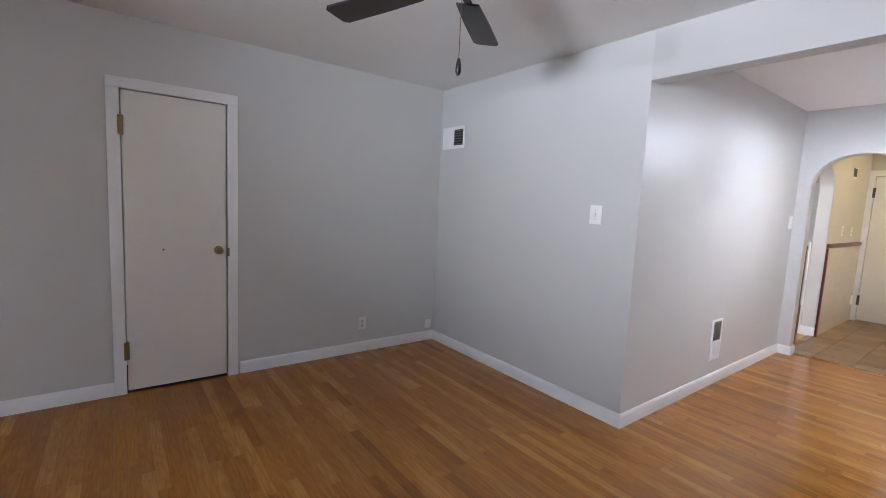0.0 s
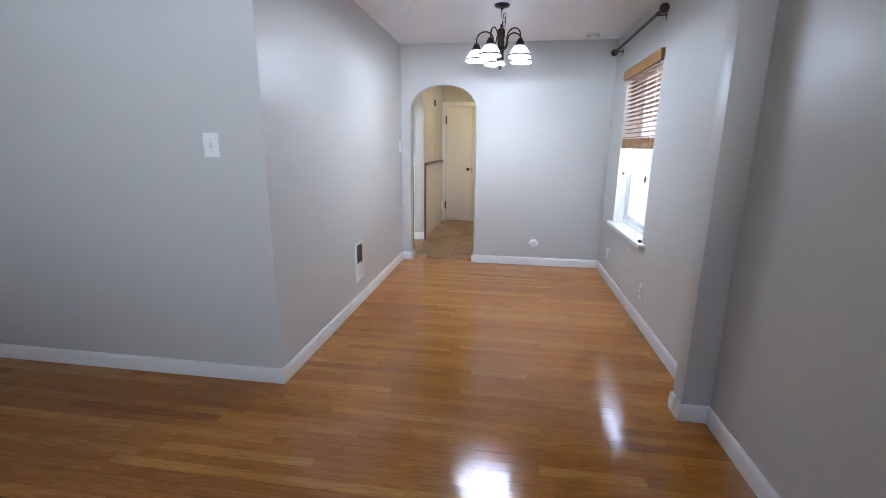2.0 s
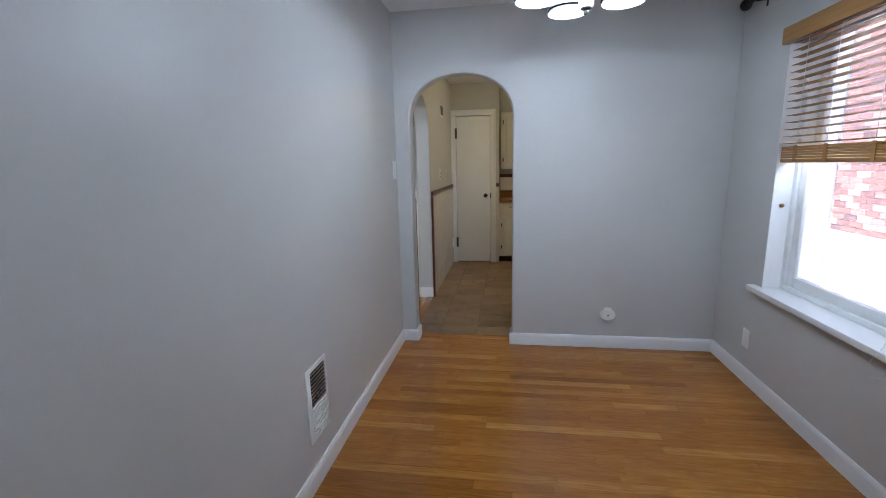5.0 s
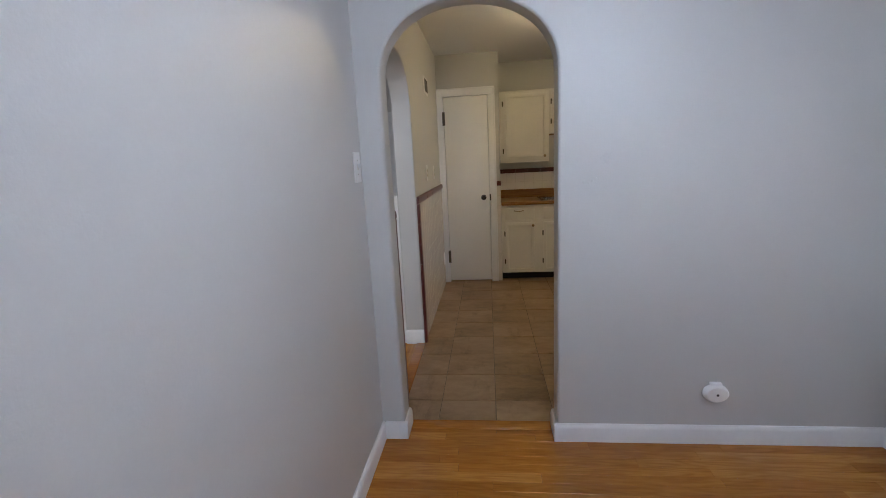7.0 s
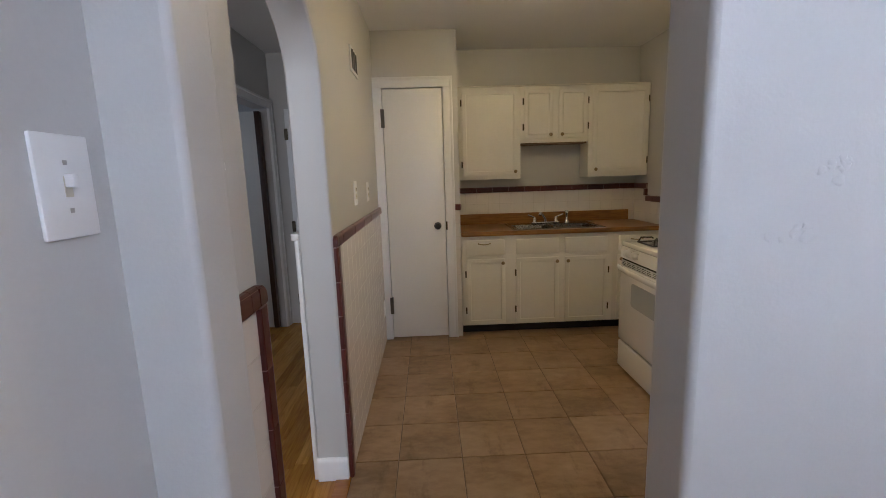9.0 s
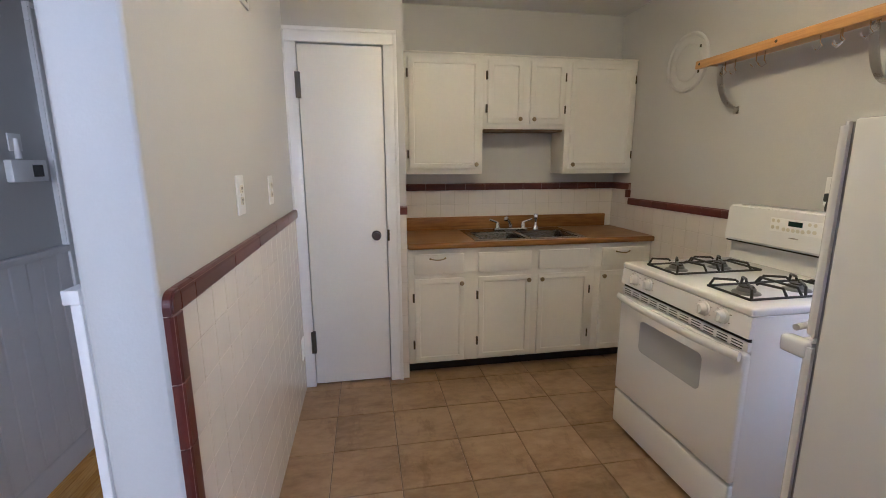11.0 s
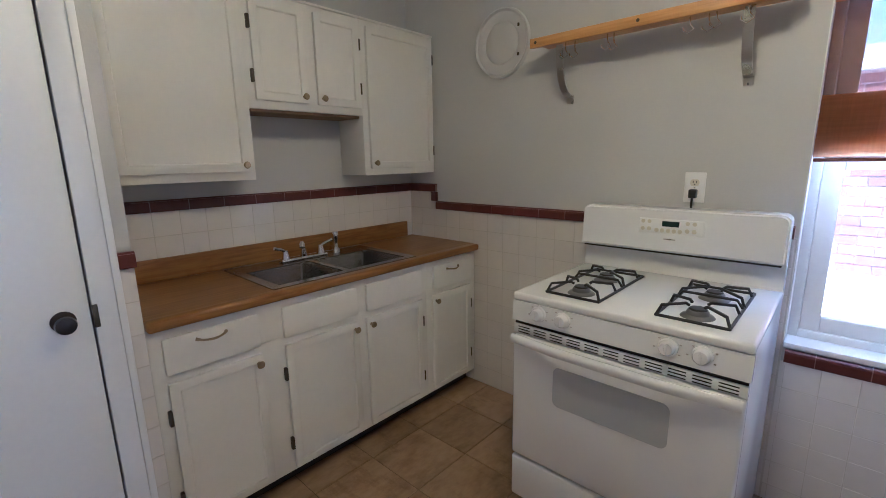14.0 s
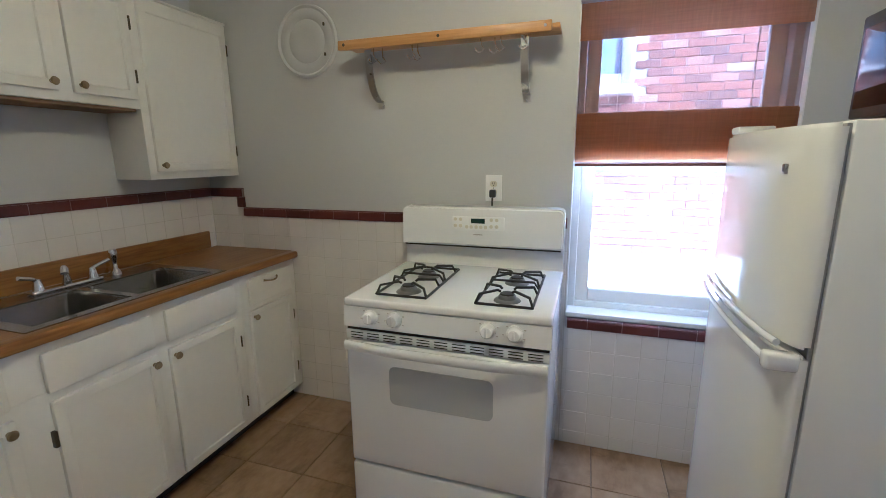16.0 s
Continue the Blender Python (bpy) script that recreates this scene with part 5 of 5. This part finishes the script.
for k, (bx_, bz) in enumerate([(7.54, 1.13), (7.515, 1.13), (7.54, 1.1), (7.515, 1.1), (7.485, 1.096), (7.463, 1.096), (7.44, 1.096), (7.418, 1.096), (7.396, 1.096), (7.37, 1.13), (7.345, 1.13), (7.37, 1.1), (7.345, 1.1)]):
    part("button", lathe(bmesh.new(), [(0, 0), (0.009, 0), (0.008, 0.0015), (0, 0.0015)], (bx_, face_y(bz) + 0.002, bz), 12, (0, 1, 0)), IVORY, bg)
part("name_bar", B(7.41, 7.455, face_y(1.06) - 0.001, face_y(1.06) + 0.0012, 1.058, 1.063), NICKEL, bg)
# burners and grates
for gx in (7.603, 7.217):
    pan_y = [(-0.50), (-0.73)]
    for y in pan_y:
        b_ = part("burner", lathe(bmesh.new(), [(0, 0.924), (0.028, 0.924), (0.032, 0.918), (0.034, 0.91), (0.045, 0.906), (0.05, 0.9005), (0, 0.9005)], (gx, y, 0), 20), BURNER, st)
        part("burner_cap", lathe(bmesh.new(), [(0, 0.93), (0.024, 0.929), (0.027, 0.924), (0, 0.923)], (gx, y, 0), 20), CAST, b_)
    gr = bmesh.new()
    x0, x1, y0, y1 = gx - 0.1, gx + 0.1, -0.86, -0.42
    R_ = 0.0052
    tube(gr, [(x0, y0, 0.907), (x1, y0, 0.907), (x1, y1, 0.907), (x0, y1, 0.907), (x0, y0, 0.907)], R_, 6)
    tube(gr, [(x0, -0.64, 0.907), (x0 + 0.02, -0.64, 0.935), (x1 - 0.02, -0.64, 0.935), (x1, -0.64, 0.907)], R_, 6)
    for y in pan_y:
        for dx, dy in ((1, 1), (1, -1), (-1, 1), (-1, -1)):
            tube(gr, [(gx + dx * 0.1, y + dy * 0.075, 0.907), (gx + dx * 0.088, y + dy * 0.066, 0.938), (gx + dx * 0.03, y + dy * 0.024, 0.945), (gx + dx * 0.022, y + dy * 0.018, 0.938)], R_, 6)
    part("grate", gr, CAST, st, "black cast burner grate")

# ---- refrigerator ----
FRX, FRB, FRY0, FRY1, FRT = 6.59, 5.86, -0.57, 0.03, 1.47
fr = thing("refrigerator", (6.15, -0.44, 0), "white top-freezer refrigerator with pebbled doors", "refrigerator")
part("body", B(FRB, FRX - 0.068, FRY0 + 0.006, FRY1, 0.03, FRT, 0.006), PEBBLE, fr)
part("gasket", B(FRX - 0.068, FRX - 0.06, FRY0 + 0.012, FRY1 - 0.008, 0.1, FRT - 0.006), surface("grey_gasket", (0.35, 0.35, 0.34), 0.6, 0.1, 6.0, 90.0, 0.1), fr)


def fridge_door(name, z0, z1):
    """A door whose front bows out towards its middle."""
    pr = [(FRX - 0.06, FRY0)]
    for j in range(33):
        u = -math.cos(math.pi * j / 32)
        pr.append((FRX - 0.052 + 0.03 * (1 - abs(u) ** 9) ** 0.5 + 0.022 * (1 - u * u), (FRY0 + FRY1) / 2 + (FRY1 - FRY0) / 2 * u))
    pr.append((FRX - 0.06, FRY1))
    bm = prism(bmesh.new(), pr, "z", z0, z1)
    bmesh.ops.bevel(bm, geom=[e for e in bm.edges if abs(e.verts[0].co.z - e.verts[1].co.z) < 1e-5], offset=0.008, segments=2, affect="EDGES")
    return part(name, bm, PEBBLE, fr)


fd = fridge_door("freezer_door", 1.03, FRT - 0.004)
rd = fridge_door("fridge_door", 0.1, 1.018)
# swept handle lips along the meeting edges of both doors
def swept(z, drop, out0):
    pts, rad = [], []
    for j in range(15):
        t = j / 14
        y = FRY1 - 0.015 - (FRY1 - FRY0 - 0.05) * t
        pts.append((FRX + out0 + 0.022 * math.sin(math.pi * t) ** 0.7, y, z + drop * t))
        rad.append(0.0075 - 0.002 * t)
    return tube(bmesh.new(), pts, rad, 10)


part("handle", swept(0.996, 0.018, -0.002), ENAMEL, rd, "long swept moulded handle")
part("handle", swept(1.038, 0.006, -0.008), ENAMEL, fd, "long swept moulded handle")
part("end_cap", B(FRX - 0.05, FRX + 0.014, FRY1 - 0.03, FRY1 + 0.001, 0.98, 1.019, 0.009, 3), ENAMEL, rd)
part("badge", B(FRX - 0.02, FRX - 0.005, -0.076, -0.061, 1.371, 1.392, 0.002), NICKEL, fd, "small metal badge")
part("hinge_cap", B(FRX - 0.12, FRX - 0.03, FRY0 + 0.02, FRY0 + 0.09, FRT, FRT + 0.02, 0.005), PLATE, fr)
part("foot_grille", B(FRX - 0.09, FRX - 0.05, FRY0 + 0.02, FRY1 - 0.02, 0.02, 0.095, 0.004), GREYGLASS, fr)
part("base", B(FRB + 0.03, FRX - 0.12, FRY0 + 0.03, FRY1 - 0.03, 0.0, 0.03), DARK, fr)

# microwave on the refrigerator
mw = thing("microwave_oven", (6.2, -0.4, 1.47), "black microwave oven standing on the refrigerator", "microwave")
MX, MY0, MY1, MZ0, MZ1 = 6.335, -0.43, 0.015, 1.49, 1.74
part("body", B(MX - 0.36, MX - 0.02, MY0, MY1, MZ0, MZ1, 0.005), BLACKPL, mw)
part("front", B(MX - 0.02, MX, MY0, MY1, MZ0 + 0.006, MZ1, 0.006), BLACKPL, mw)
part("door_glass", B(MX - 0.001, MX + 0.003, MY0 + 0.02, MY1 - 0.13, MZ0 + 0.03, MZ1 - 0.03, 0.002), BLACKGL, mw, "dark glossy door glass")
part("control_panel", B(MX - 0.001, MX + 0.002, MY1 - 0.12, MY1 - 0.01, MZ0 + 0.03, MZ1 - 0.03, 0.002), BLACKGL, mw)
part("base_strip", B(MX - 0.36, MX - 0.004, MY0 + 0.004, MY1 - 0.004, MZ0 - 0.012, MZ0), NICKEL, mw, "pale metal base strip")
for dx in (0.05, 0.31):
    for y in (MY0 + 0.05, MY1 - 0.05):
        part("foot", cyl(bmesh.new(), (MX - dx, y, 1.47), (MX - dx, y, MZ0 - 0.01), 0.016, 0.014, 12), BLACKPL, mw)

# ---- wall shelf with hooks ----
sf = thing("wall_shelf", (7.6, YW, 1.92), "varnished pine wall shelf with hanging hooks", "shelf")
X0, X1, SZ = 7.10, 8.085, 1.915
sb = part("rail", B(X0 + 0.03, X1, -0.9, -0.878, SZ - 0.02, SZ + 0.022, 0.004), PINE, sf, "pine front rail")
part("board", B(X0, X1 - 0.02, YW + 0.03, -0.9, SZ - 0.004, SZ + 0.014, 0.003), PINE, sf)
for x in (X0 + 0.055, X0 + 0.5, X1 - 0.03):
    part("screw_cap", lathe(bmesh.new(), [(0, 0), (0.007, 0), (0.006, 0.002), (0.003, 0.002), (0.0025, 0.001), (0, 0.001)], (x, -0.878, SZ + 0.002), 12, (0, 1, 0)), CHROME if x < 7.2 else HINGE, sb)
for x in (X1 - 0.13, X0 + 0.14):
    bm = bmesh.new()
    arc = []
    for j in range(11):
        a = math.pi / 2 * j / 10
        arc.append((YW + 0.006 + 0.125 * math.cos(a) ** 0.85, SZ - 0.02 - 0.215 * math.sin(a)))
    prism(bm, arc + [(y - 0.006, z + 0.004) for y, z in arc[::-1]], "x", x - 0.016, x + 0.016)
    box(bm, x - 0.016, x + 0.016, YW, YW + 0.006, SZ - 0.265, SZ - 0.225, 0.001)
    part("bracket", bm, NICKEL, sf, "curved flat steel bracket")
for x, yy in ((7.93, -0.93), (7.9, -0.96), (7.735, -0.92), (7.72, -0.95), (7.42, -0.9), (7.365, -0.93), (7.335, -0.9), (7.24, -0.9)):
    pts = [(x, yy, SZ - 0.004), (x, yy, SZ - 0.03), (x - 0.004, yy + 0.004, SZ - 0.048), (x - 0.018, yy + 0.006, SZ - 0.066), (x + 0.002, yy + 0.01, SZ - 0.078), (x + 0.018, yy + 0.01, SZ - 0.066), (x + 0.02, yy + 0.01, SZ - 0.056)]
    part("hook", tube(bmesh.new(), pts, 0.0028, 6), CHROME, sf, "small metal hook")

# round painted-over wall plate, an old flue cover
fcx = thing("flue_cover", (8.36, YW, 1.995), "round painted-over flue cover on the wall", "flue cover")
part("cover", lathe(bmesh.new(), [(0, 0.012), (0.05, 0.014), (0.095, 0.012), (0.105, 0.006), (0.115, 0.012), (0.14, 0.014), (0.155, 0.01), (0.165, 0.02), (0.172, 0.016), (0.175, 0.0)], (8.36, YW, 1.995), 40, (0, 1, 0)), WALL, fcx)
for dz in (-0.07, 0.07):
    part("clip", B(8.245, 8.255, YW + 0.012, YW + 0.02, 1.995 + dz - 0.008, 1.995 + dz + 0.008, 0.002), HINGE, fcx)

plate("light_switch", 5.810, 1.395, 0.045, 0.118, "y", YK, -1, "narrow white switch plate on the kitchen pier", "toggle")


def plaster_patch(y, z, w, h, seed):
    """A low, rough filler patch on the arched wall."""
    rg = random.Random(seed)
    bm = bmesh.new()
    for k in range(9):
        cy, cz, r = y + rg.uniform(-w, w) / 2, z + rg.uniform(-h, h) / 2, rg.uniform(0.004, 0.011)
        lathe(bm, [(0, 0.0013), (r * 0.5, 0.0011), (r * 0.85, 0.0005), (r, -0.001)], (XA0, cy, cz), 9, (-1, 0, 0))
    for v in bm.verts:
        v.co.y += rg.uniform(-0.0028, 0.0028)
        v.co.z += rg.uniform(-0.0028, 0.0028)
    return whole("plaster_patch", bm, WALL, "rough painted-over filler patch on plaster wall", "wall patch", "structure")


plaster_patch(0.315, 1.362, 0.05, 0.035, 3)
plaster_patch(0.37, 1.266, 0.07, 0.02, 8)

# ---- floor boards and tiles ----
SW = 0.0572


def strip_mesh():
    g = 0.0002
    return tile_mesh("plank", SW - 2 * g, 1.0, 0.006, 0.0006, OAK)


strip_me = strip_mesh()
floor_ob = bpy.data.objects["floor"]
fverts, ffaces = [], []
count = 0
rng = random.Random(11)
x = XB
while x < XA0 + 0.06:
    xc = x + SW / 2
    top = YN if xc < XC else YD
    y = YL - rng.uniform(0, 0.7)
    while y < top:
        L = rng.choice((0.35, 0.45, 0.6, 0.75, 0.9, 1.1, 1.4))
        a, b = max(y, YL) + 0.0004, min(y + L, top) - 0.0004
        y += L
        if b - a < 0.02:
            continue
        if xc > 1.15 and b < YD + 0.9 and count < 296:
            count += 1
            piece("plank", strip_me, floor_ob, Matrix.Translation((xc, (a + b) / 2, rng.uniform(-0.0004, 0.0002))) @ Matrix.Diagonal((1, b - a, 1, 1)))
        else:
            o = len(fverts)
            x0, x1, e = xc - SW / 2 + 0.0002, xc + SW / 2 - 0.0002, 0.0006
            fverts += [(x0, a, -0.006), (x1, a, -0.006), (x1, b, -0.006), (x0, b, -0.006), (x0, a, -e), (x1, a, -e), (x1, b, -e), (x0, b, -e), (x0 + e, a + e, 0), (x1 - e, a + e, 0), (x1 - e, b - e, 0), (x0 + e, b - e, 0)]
            ffaces += [(o + 8, o + 9, o + 10, o + 11)] + [(o + k, o + (k + 1) % 4, o + (k + 1) % 4 + 4, o + k + 4) for k in range(4)] + [(o + k + 4, o + (k + 1) % 4 + 4, o + (k + 1) % 4 + 8, o + k + 8) for k in range(4)]
    x += SW
me = bpy.data.meshes.new("planks")
me.from_pydata(fverts, [], ffaces)
me.materials.append(OAK)
ob = tagged(new("strip_flooring", me), "oak strip flooring further from the opening", kind="stuff")
ob.parent = floor_ob
# hall boards run along the hall
hall_ob = bpy.data.objects["floor_hall"]
# oak tones raised to put the window light on these boards into the colour
OAKX = oak("brightened_oak_hall_floor", ((0.0, (0.36, 0.17, 0.022)), (0.5, (0.5, 0.25, 0.038)), (1.0, (0.6, 0.33, 0.065))), 0.24, 0, 80.0, True, 0.7, 0.4, 0.4)
hall_me = tile_mesh("plank", 1.0, SW - 0.0008, 0.006, 0.0012, OAKX)
y = YK + 0.06
while y < HY + 0.75:
    x = XA1 - rng.uniform(0, 0.8)
    while x < 9.4:
        L = rng.choice((0.6, 0.8, 1.0, 1.3))
        a, b = max(x, XA1), min(x + L - 0.001, 9.4)
        x += L
        if b - a > 0.03:
            piece("plank", hall_me, hall_ob, Matrix.Translation(((a + b) / 2, y + SW / 2, 0)) @ Matrix.Diagonal((b - a, 1, 1, 1)))
    y += SW

# kitchen floor tiles
kf = bpy.data.objects["floor_kitchen"]
P = 0.313
ft_me = tile_mesh("floor_tile", 1.0, 1.0, 0.006, 0.006, FTILE)
x = 5.936 - P
while x < XE:
    y = 0.812 - 6 * P
    while y < YK:
        a0_, a1_ = max(x, XA0 + 0.15), min(x + P, XE)
        b0_, b1_ = max(y, YW), min(y + P, YK - 0.004)
        if a1_ - a0_ > 0.02 and b1_ - b0_ > 0.02:
            g = 0.0035
            piece("floor_tile", ft_me, kf, Matrix.Translation(((a0_ + a1_) / 2, (b0_ + b1_) / 2, rng.uniform(-0.0006, 0.0006))) @ Matrix.Diagonal((a1_ - a0_ - g, b1_ - b0_ - g, 1, 1)))
        y += P
    x += P

# glazed wall tile
TS = 0.1085
wt_me = tile_mesh("wall_tile", TS - 0.0025, TS - 0.0025, 0.008, 0.0009, WALLTILE)


def wall_frame(axis, plane, sign):
    """Turns a flat piece so that it faces out of a wall; u runs along the wall, v up."""
    if axis == "y":
        return lambda u, v: Matrix.Translation((u, plane, v)) @ (Matrix.Rotation(radians(90), 4, "X") if sign < 0 else Matrix.Rotation(radians(90), 4, "X") @ Matrix.Rotation(radians(180), 4, "Y"))
    return lambda u, v: Matrix.Translation((plane, u, v)) @ Matrix.Rotation(radians(90 * sign), 4, "Z") @ Matrix.Rotation(radians(90), 4, "X")


def tile_field(parent, place, u0, u1, v0, v1, from_top=True):
    nv = int(math.ceil((v1 - v0) / TS - 0.05))
    nu = int(math.ceil((u1 - u0) / TS - 0.05))
    for i in range(nu):
        a, b = u0 + i * TS, min(u0 + (i + 1) * TS, u1)
        for j in range(nv):
            d, c = v1 - j * TS, max(v1 - (j + 1) * TS, v0)
            if b - a < 0.012 or d - c < 0.012:
                continue
            piece("wall_tile", wt_me, parent, place((a + b) / 2, (c + d) / 2) @ Matrix.Diagonal(((b - a) / TS, (d - c) / TS, 1, 1)))


def cap_mesh(name, length, h, d):
    bm = bmesh.new()
    pr = [(-h / 2, -0.008), (-h / 2, d * 0.8), (-h / 2 + 0.004, d), (h / 2 - 0.014, d), (h / 2 - 0.004, d * 0.75), (h / 2, d * 0.3), (h / 2, -0.008)]
    lo = [bm.verts.new((-length / 2, v, w)) for v, w in pr]
    hi = [bm.verts.new((length / 2, v, w)) for v, w in pr]
    for k in range(len(pr) - 1):
        bm.faces.new((lo[k], lo[k + 1], hi[k + 1], hi[k]))
    bm.faces.new(lo)
    bm.faces.new(hi)
    bmesh.ops.recalc_face_normals(bm, faces=bm.faces[:])
    me = bpy.data.meshes.new(name)
    bm.to_mesh(me)
    bm.free()
    me.materials.append(REDTILE)
    return me


CH, CL = 0.052, 0.152
cap_me = cap_mesh("cap_tile", CL - 0.003, CH - 0.002, 0.012)


def grout_strip(parent, m, length):
    """Pale joint filler under a run of cap tiles."""
    bm = B(-length / 2, length / 2, -CH / 2 + 0.002, CH / 2 - 0.0065, -0.008, 0.0098)
    bmesh.ops.transform(bm, matrix=m, verts=bm.verts[:])
    part("cap_grout", bm, CAPGROUT, parent, "pale grout between the cap tiles")


def corner_mesh(side):
    """Outer corner cap with its free corner rounded; side: +1 when the run goes on to +u."""
    q, rr = CH / 2 - 0.0015, 0.03
    arc = [(-q + rr - rr * math.cos(math.pi / 2 * j / 6), q - rr + rr * math.sin(math.pi / 2 * j / 6)) for j in range(7)]
    line = [(side * x, y) for x, y in [(q, -q), (-q, -q)] + arc + [(q, q)]]
    bm = prism(bmesh.new(), line, "z", -0.008, 0.012)
    top = [e for e in bm.edges if min(v.co.z for v in e.verts) > 0.011]
    bmesh.ops.bevel(bm, geom=top, offset=0.004, segments=2, affect="EDGES")
    bmesh.ops.recalc_face_normals(bm, faces=bm.faces[:])
    me = bpy.data.meshes.new("corner_cap")
    bm.to_mesh(me)
    bm.free()
    me.materials.append(REDTILE)
    return me


def cap_run(parent, place, u0, u1, vtop, length=CL, first=CL):
    grout_strip(parent, place((u0 + u1) / 2, vtop - CH / 2), u1 - u0 - 0.002)
    u = u0
    while u < u1 - 0.01:
        b = min(u + (first if u == u0 else length), u1)
        piece("cap_tile", cap_me, parent, place((u + b) / 2, vtop - CH / 2) @ Matrix.Diagonal(((b - u) / CL, 1, 1, 1)))
        u = b


def cap_upright(parent, place, u, v0, v1, turn=90):
    grout_strip(parent, place(u, (v0 + v1) / 2) @ Matrix.Rotation(radians(turn), 4, "Z"), v1 - v0 - 0.002)
    v = v1
    while v > v0 + 0.01:
        a = max(v - CL, v0)
        piece("cap_tile", cap_me, parent, place(u, (a + v) / 2) @ Matrix.Rotation(radians(turn), 4, "Z") @ Matrix.Diagonal(((v - a) / CL, 1, 1, 1)))
        v = a


def backing(x0, x1, y0, y1, z0, z1, label):
    return setting("tile_wainscot", B(x0, x1, y0, y1, z0, z1), GROUT, label, "wall tile")


TOPN = 1.135
d = 0.0088
# north wall, east of the hall arch
wn = backing(h1 + 0.004, PX, YK - d, YK, 0, TOPN - CH, "square cream glazed wall tiles with oxblood cap")
pl = wall_frame("y", YK - d - 0.0012, -1)
tile_field(wn, pl, h1 + 0.05, PX - 0.02, 0.0, TOPN - CH)
cap_run(wn, pl, h1 + 0.05, PX - 0.02, TOPN, 0.3235, 0.08)
cap_upright(wn, pl, h1 + 0.026, 0.0, TOPN - CH, 90)
piece("corner_cap", corner_mesh(1), wn, pl(h1 + 0.026 - 0.001, TOPN - CH / 2))
# north wall, the narrow pier beside the dining arch
wp = backing(XA1, h0 - 0.004, YK - d, YK, 0, TOPN - CH, "narrow tiled pier with oxblood cap between the archways")
tile_field(wp, pl, XA1, h0 - 0.05, 0.0, TOPN - CH)
cap_run(wp, pl, XA1, h0 - 0.05, TOPN)
cap_upright(wp, pl, h0 - 0.026, 0.0, TOPN - CH, -90)
piece("corner_cap", corner_mesh(-1), wp, pl(h0 - 0.026 + 0.001, TOPN - CH / 2))
# strip beside the pantry door
ws = backing(PX - d, PX, PY0 + 0.002, PD0 - 0.079, 0, 1.088, "narrow strip of cream tile beside the pantry door")
pe = wall_frame("x", PX - d - 0.0012, -1)
tile_field(ws, pe, PY0 + 0.002, PD0 - 0.079, 0.0, 1.088)
cap_run(ws, pe, PY0 - 0.004, PD0 - 0.079, 1.088 + CH)
# end wall behind the counter
we = backing(XE - d, XE, YW, PY0, 0.9, 1.20, "cream glazed tile splashback with oxblood cap")
pb = wall_frame("x", XE - d - 0.0012, -1)
tile_field(we, pb, YW + 0.01, PY0 - 0.001, 0.9, 1.20)
cap_run(we, pb, YW + 0.012, PY0 - 0.001, 1.25)
# window wall: stepped cap, down to the lower rail, then under the window
wsx = backing(7.03, XE, YW, YW + d, 0, 1.09, "cream glazed tile on the window wall, oxblood cap")
ps = wall_frame("y", YW + d + 0.0012, 1)
tile_field(wsx, ps, 7.035, XE - 0.012, 0.0, 1.088)
wsy = backing(8.87, XE, YW, YW + d, 1.09, 1.2, "raised corner of cream tile over the counter")
tile_field(wsy, ps, 8.9, XE - 0.012, 1.088, 1.20)
cap_run(wsy, ps, 8.852, XE - 0.012, 1.25)
cap_upright(wsy, ps, 8.874, 1.14, 1.198, 90)
cap_run(wsx, ps, 7.04, 8.852, 1.14)
wsu = backing(XA1, 7.03, YW, YW + d, 0, 0.61, "cream glazed tile below the window, oxblood cap")
tile_field(wsu, ps, XA1 + 0.002, 7.03, 0.0, 0.612)
cap_run(wsu, ps, XA1 + 0.002, 7.02, 0.664)
